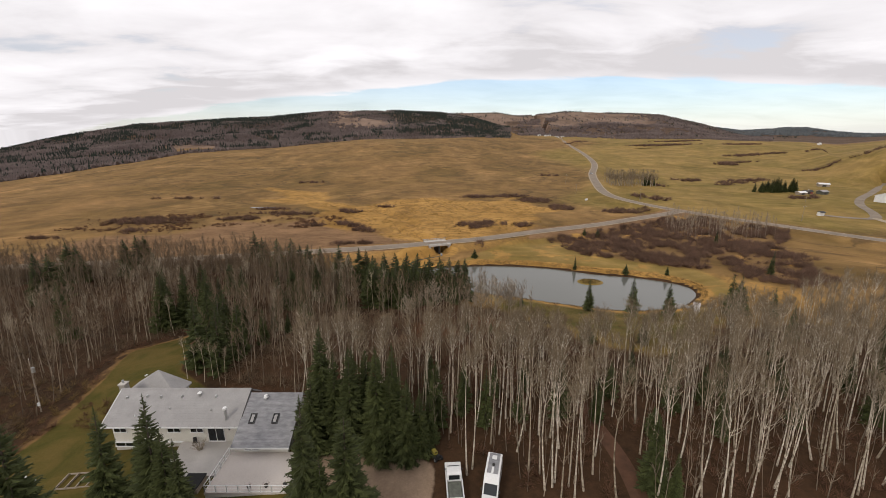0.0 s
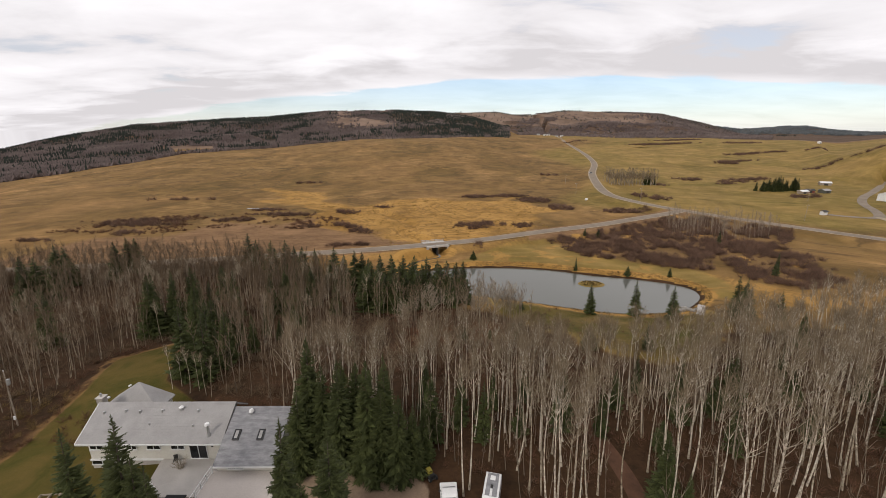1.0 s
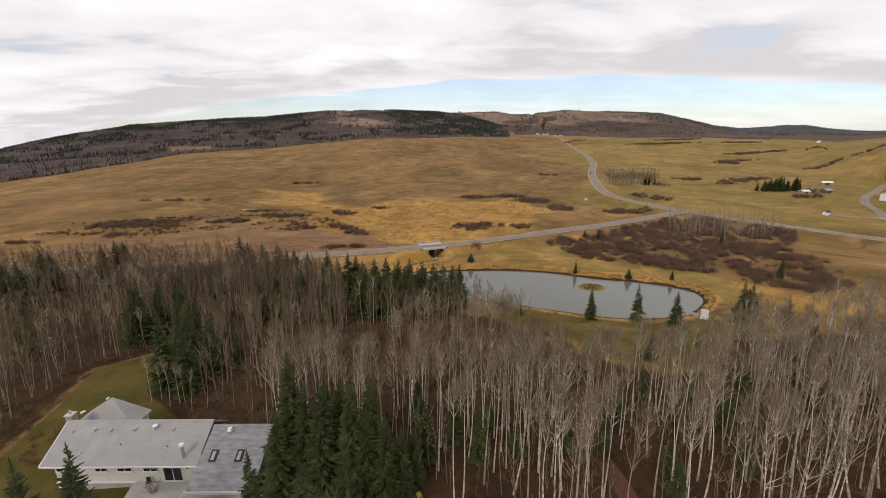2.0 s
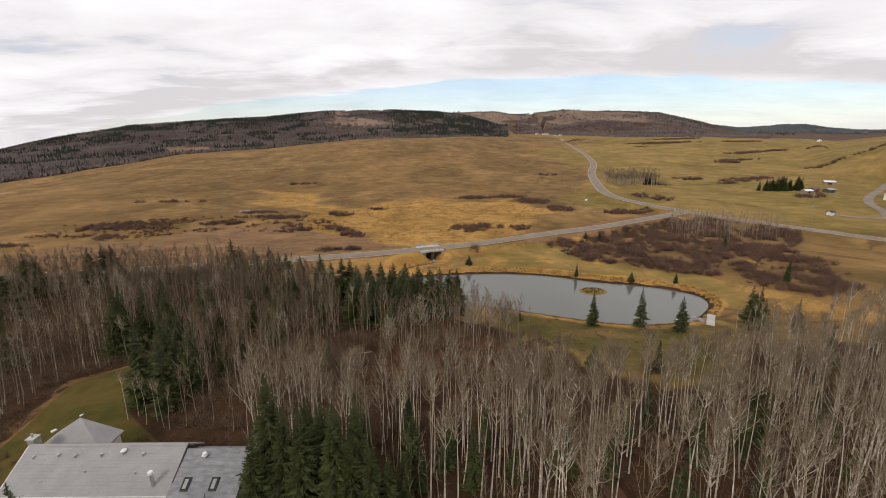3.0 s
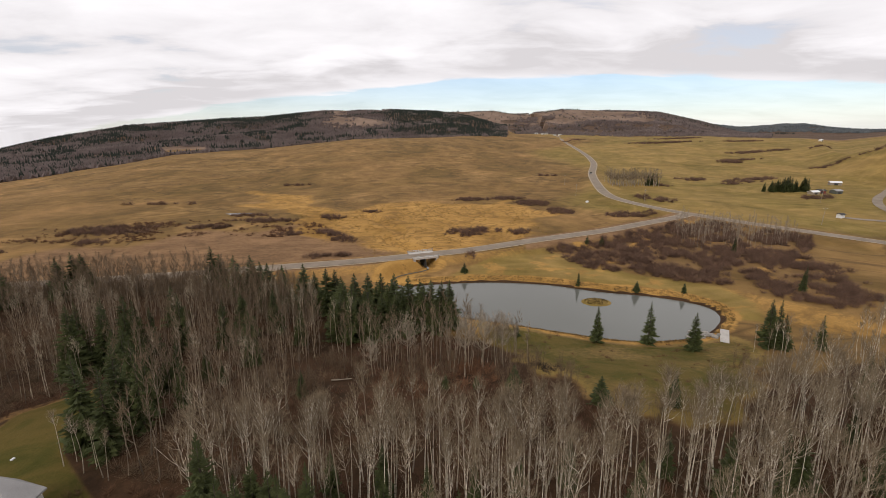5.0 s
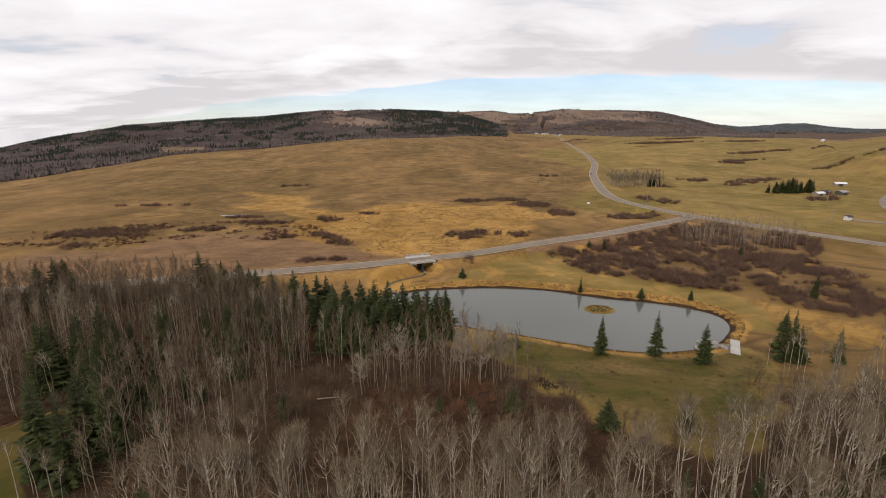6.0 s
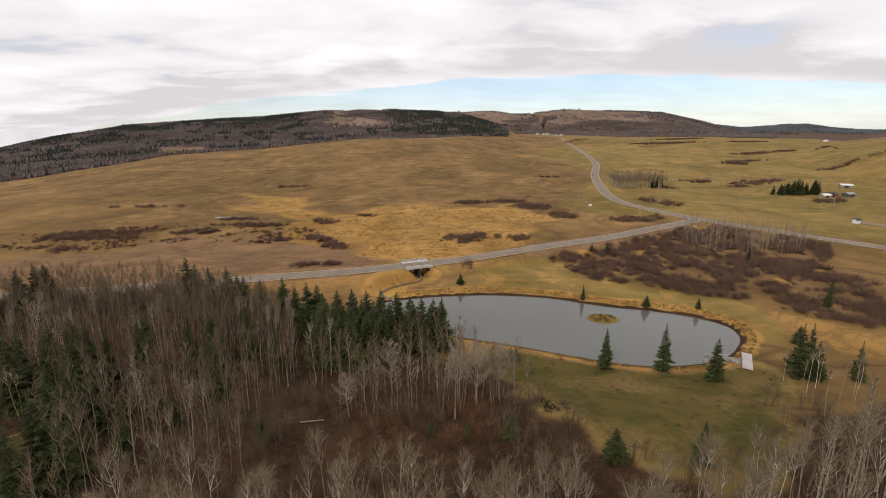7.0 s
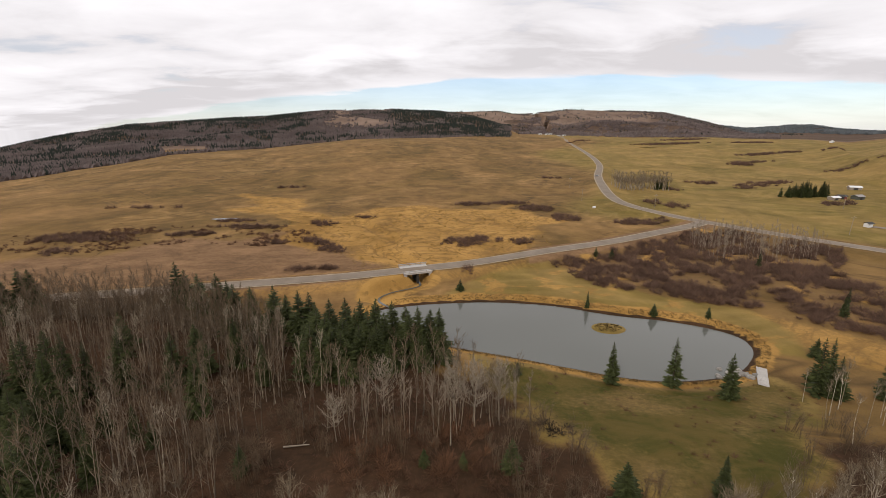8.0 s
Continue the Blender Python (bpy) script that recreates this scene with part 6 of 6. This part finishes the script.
dock = thing("dock", pose(74.6, 110.2, gz(74.6, 110.2) + 0.35, 0, 0, -34), "small white-topped dock ramp at the pond's edge", "dock")
for k in range(14):
    part("plank", bm_box(-0.95, -3.9 + k * 0.56, 0.0, 0.95, -3.9 + k * 0.56 + 0.53, 0.06), MAT["concrete"], dock)
for s in (-1, 1):
    part("stringer", bm_box(s * 0.9, -3.9, -0.25, s * 0.75, 3.9, 0.0), MAT["wood"], dock)
    for y in (-3.5, 0, 3.5):
        part("leg", bm_box(s * 0.8 - 0.08, y - 0.08, -1.6, s * 0.8 + 0.08, y + 0.08, -0.02), MAT["wood"], dock)


def boulder(x, y, r, g):
    bm = bmesh.new()
    bmesh.ops.create_icosphere(bm, subdivisions=2, radius=r)
    for v in bm.verts:
        v.co *= 1 + 0.28 * noise.noise(v.co * (1.4 / r) + Vector((x, y, 0)))
        v.co.z *= 0.7
    me = bpy.data.meshes.new("boulder")
    bm.to_mesh(me)
    bm.free()
    me.materials.append(MAT["stone"])
    ob = new("boulder", me)
    ob.matrix_world = pose(x, y, max(gz(x, y), WATER - 0.1) + r * 0.25, 0, 0, g.uniform(0, 360))
    tagged(ob, "pale rounded boulder at the pond outlet", "rock", "outlet boulders")


g_b = np.random.default_rng(12)
for _ in range(34):
    boulder(float(g_b.normal(71, 1.8)), float(g_b.normal(113, 1.6)), float(g_b.uniform(0.35, 0.85)), g_b)

# a pile of cut brush and a fallen log in the clearing
pile = stuff("brush_pile", [shrub_shape(g_t, 1.1, 20, 2.2, 3, 0.04)], spots((22, 30, 84, 90), 16, lambda x, y: np.ones_like(x)), 0.6, 1.0, MAT["dead_brush"], "dark heaps of cut brush in the meadow", "brush pile", 0.3)
lg = thing("log", pose(-13.5, 83.5, gz(-13.5, 83.5) + 0.2, 0, 0, 8), "pale fallen trunk lying in the clearing", "log")
part("stem", bm_tube((-1.8, 0, 0), (1.8, 0, 0), 0.14, 0.08, 8), MAT["twig_grey"], lg)
part("branch", bm_tube((0.8, 0, 0.05), (1.4, 0.5, 0.4), 0.05, 0.02, 6), MAT["twig_grey"], lg)

stuff("rust_shrubs", [bush_shape(np.random.default_rng(40 + k), 2.6, 60, 0.7, 0.02) for k in range(3)], spots((-8, 14, 74, 92), 60, lambda x, y: patches(x, y, 5, 9) ** 2), 0.5, 1.2, MAT["rust"], "rust-red leafless shrubs in the clearing", "shrubs")
stuff("tan_scrub", [bush_shape(np.random.default_rng(50), 1.0, 40, 0.9, 0.016)], spots((-88, -61, 36, 66), 260, lambda x, y: np.where(poly_inside(LAWN, x, y)[1] < -0.5, np.interp(x, (-88, -62), (0.2, 1.0)), 0)), 0.5, 1.3, MAT["shore"], "dry tan grass and brush beside the lawn", "scrub")
trail_line = [(x, y, gz(x, y)) for x, y, _ in smooth_line([(21.0, 24, 0), (22.2, 34, 0), (22.6, 42, 0), (21.4, 50, 0), (19.5, 58, 0)])]
ribbon("path", trail_line, (-1.1, 1.1), MAT["trail"], 0.05, "red-brown trail into the aspen wood", "path", crown=0.04)

# reeds round the shore
def shore(x, y):
    sd = poly_inside(POND, x, y)[1]
    return np.where((sd > -3.4) & (sd < -1.25), 1.0, 0.0)


REED = spikes(*(lambda b: (b, b + np.column_stack([np.random.default_rng(1).normal(0, 0.18, (14, 2)), np.random.default_rng(2).uniform(0.5, 1.0, 14)])))(np.column_stack([np.random.default_rng(3).normal(0, 0.22, (14, 2)), np.zeros(14)])), 0.025)
stuff("shore_grass", [REED], spots((-18, 92, 106, 158), 1900, shore), 0.35, 0.8, MAT["shore"], "dry tan grass along the pond shore", "grass")


def marsh_grass(x, y):
    return np.where((poly_inside(MARSH, x, y)[1] > 3) & (along(ROAD, x, y)[0] > 7), np.clip(0.55 + 0.6 * np.sin(x * 0.25 + np.sin(y * 0.1) * 2) * np.sin(y * 0.3), 0.05, 1), 0)


stuff("marsh_grass", [(REED[0] * [2.2, 2.2, 1], REED[1])], spots((-85, 75, 178, 312), 1300, marsh_grass), 0.5, 1.0, MAT["dry_reed"], "golden marsh grass in uneven tussocks", "grass")
isle_pts = np.array([(ISLE[0] + 3.6 * r * math.cos(a), ISLE[1] + 2.5 * r * math.sin(a)) for r, a in zip(np.sqrt(rng.uniform(0, 1, 220)), rng.uniform(0, 6.283, 220))])
stuff("isle_grass", [REED], isle_pts, 0.3, 0.6, MAT["isle"], "short olive grass on the islet", "grass")


MEAD = [bush_shape(np.random.default_rng(8), 0.7, 24, 1.2, 0.018)]
stuff("meadow_tufts", MEAD, spots((18, 76, 68, 118), 120, lambda x, y: np.where((poly_inside(MEADOW, x, y)[1] > 1) & (np.sin(x * 0.4) * np.cos(y * 0.33) > -0.2), 0.8, 0.1) * (poly_inside(POND, x, y)[1] < -2)), 0.4, 1.3, MAT["russet"], "brown weeds scattered over the meadow", "weeds")


def gable_shed(name, m, w, d, hw, hr, wall, roof, label, cat, door=True):
    s = thing(name, m, label, cat)
    part("wall", bm_box(-w / 2, -d / 2, -0.5, w / 2, d / 2, hw), wall, s)
    part("roof", bm_prism([(-d / 2 - 0.4, hw - 0.1), (0, hr), (d / 2 + 0.4, hw - 0.1), (d / 2 + 0.4, hw + 0.08), (0, hr + 0.2), (-d / 2 - 0.4, hw + 0.08)], "x", -w / 2 - 0.4, w / 2 + 0.4), roof, s)
    for sx in (-1, 1):
        part("gable", bm_prism([(-d / 2, hw), (0, hr), (d / 2, hw)], "x", sx * w / 2, sx * (w / 2 - 0.15)), wall, s)
    if door:
        part("door", bm_box(-w * 0.18, -d / 2 - 0.06, -0.4, w * 0.18, -d / 2 + 0.02, hw * 0.8), MAT["trim_dark"], s, "dark open doorway")
    return s


def at_ground(x, y, rz=0):
    return pose(x, y, gz(x, y), 0, 0, rz)


gable_shed("barn", at_ground(327, 294, 20), 22, 11, 4.6, 7.0, MAT["white"], MAT["white"], "long white metal barn beside the lane", "barn")
gable_shed("machine_shed", at_ground(350, 376, -20), 8, 4.5, 2.2, 3.2, MAT["wood"], MAT["white"], "farm shed with a bright metal roof", "shed")
gable_shed("farm_shed", at_ground(288, 327, 10), 6.5, 4, 1.8, 2.7, MAT["wood"], MAT["white"], "small farm shed with a white roof beside spruces", "shed")
gable_shed("farm_shed", at_ground(297, 331, -15), 5, 4, 2.0, 3.0, MAT["red"], MAT["trim_dark"], "dark-roofed red-brown farm outbuilding", "shed")
gable_shed("farm_shed", at_ground(308, 330, 10), 6, 5, 2.2, 3.2, MAT["tarp"], MAT["shingle"], "grey-green farm outbuilding behind bare shrubs", "shed")
gable_shed("cabin", at_ground(231, 245, 12), 2.8, 2.4, 2.0, 2.7, MAT["white"], MAT["trim_dark"], "tiny white roadside cabin with a dark roof", "cabin", False)
for x, y in ((345, 1420), (362, 1440), (385, 1425), (410, 1450), (330, 1450)):
    gable_shed("distant_house", at_ground(x, y, x % 40), 9, 6, 3, 5, MAT["white"], MAT["shingle"], "distant pale farmhouse at the foot of the hill", "house")
gable_shed("distant_barn", at_ground(905, 1010, 30), 9, 6, 3, 5, MAT["white"], MAT["white"], "distant white barn on the open pasture", "barn")
# spruce shelter belt beside the farm
for k in range(30):
    x, y = 264 + k * 1.05 + float(g_b.normal(0, 1.3)), 341 + float(g_b.uniform(-3, 4))
    spruce(x, y, h=8 + (k * 53 % 50) / 10, wide=(2, 0)[k % 2])
for k in range(4):
    spruce(190 + 3.0 * k, 386 + (k * 17 % 5), h=10 + k % 3)


def utility_pole(x, y, h=9.5, transformer=False, rz=0):
    p = thing("utility_pole", at_ground(x, y, rz), "weathered wooden utility pole", "pole", "utility poles")
    p.matrix_world = p.matrix_world @ pose(0, 0, 0, -5, 0, 0) if transformer else p.matrix_world
    part("pole", bm_tube((0, 0, -0.3), (0, 0, h), 0.12, 0.08, 8), MAT["wood"], p)
    if not transformer:
        part("crossarm", bm_box(-1.1, -0.06, h - 0.7, 1.1, 0.06, h - 0.56), MAT["wood"], p)
    for sx in ((0,) if transformer else (-1.0, 0, 1.0)):
        part("insulator", bm_cyl(sx, 0, h - 0.56 if sx else h, h - 0.36 if sx else h + 0.2, 0.05, 8), MAT["white"], p)
    if transformer:
        part("transformer", bm_cyl(0.28, -0.05, h - 2.3, h - 1.4, 0.25, 14), MAT["metal"], p, "pale grey transformer drum")
        part("meter_box", bm_box(-0.15, -0.3, 1.2, 0.15, -0.12, 1.8, 0.02), MAT["white"], p, "pale meter box")
    return p


utility_pole(-67.2, 57.8, 9.4, True, 20)
for x, y in ((146, 300), (120, 400), (205, 228), (230, 196), (262, 292), (186, 520), (108, 330)):
    utility_pole(x, y, 9)

# odds and ends on the lawn
for x, y, s in ((-55.6, 43.4, 0.5), (-53.8, 42.6, 0.8), (-57.2, 63.5, 0.7), (-53.5, 61.5, 0.6), (-55.9, 67, 0.5)):
    r = thing("garden_stone", at_ground(x, y, x * 13 % 90), "pale stone lying on the lawn", "rock", "lawn stones")
    part("stone", rounded(bm_box(-s * 0.5, -s * 0.35, -0.05, s * 0.5, s * 0.35, s * 0.35), s * 0.12), MAT["white"], r)
frame_t = thing("garden_bed", at_ground(-46.6, 42.4, 6) @ Matrix.Scale(0.75, 4), "raised garden bed framed with pale timbers", "garden bed")
for k in range(5):
    part("timber", bm_box(-3.6 + k * 1.6, -1.6, -0.05, -3.42 + k * 1.6, 1.6, 0.28), MAT["wood"], frame_t)
for yy in (-1.6, 1.6):
    part("timber", bm_box(-3.6, yy - 0.08, -0.05, 3.2, yy + 0.08, 0.2), MAT["wood"], frame_t)


def small_water(x, y, a, b, rz, label):
    bm = bmesh.new()
    z = gz(x, y) + 0.12
    vs = [bm.verts.new((a * (1 + 0.12 * math.sin(3 * t)) * math.cos(t), b * math.sin(t), 0)) for t in np.linspace(0, 2 * math.pi, 28, endpoint=False)]
    bm.faces.new(vs)
    ob = part("water", bm, MAT["water"], None)
    ob.matrix_world = pose(x, y, z, 0, 0, rz)
    tagged(ob, label, "pond", kind="structure")


small_water(-122, 272, 8, 2.2, 4, "narrow slough shining in the pasture")
small_water(425, 852, 40, 7, 0, "shallow slough far off in the pasture")
for x, y in ((106, 300), (107, 301)):
    bx = thing("roadside_box", at_ground(x, y, 15), "small white box standing beside the road", "box", "roadside boxes")
    part("body", bm_box(-0.6, -0.5, 0, 0.6, 0.5, 1.1, 0.05), MAT["white"], bx)
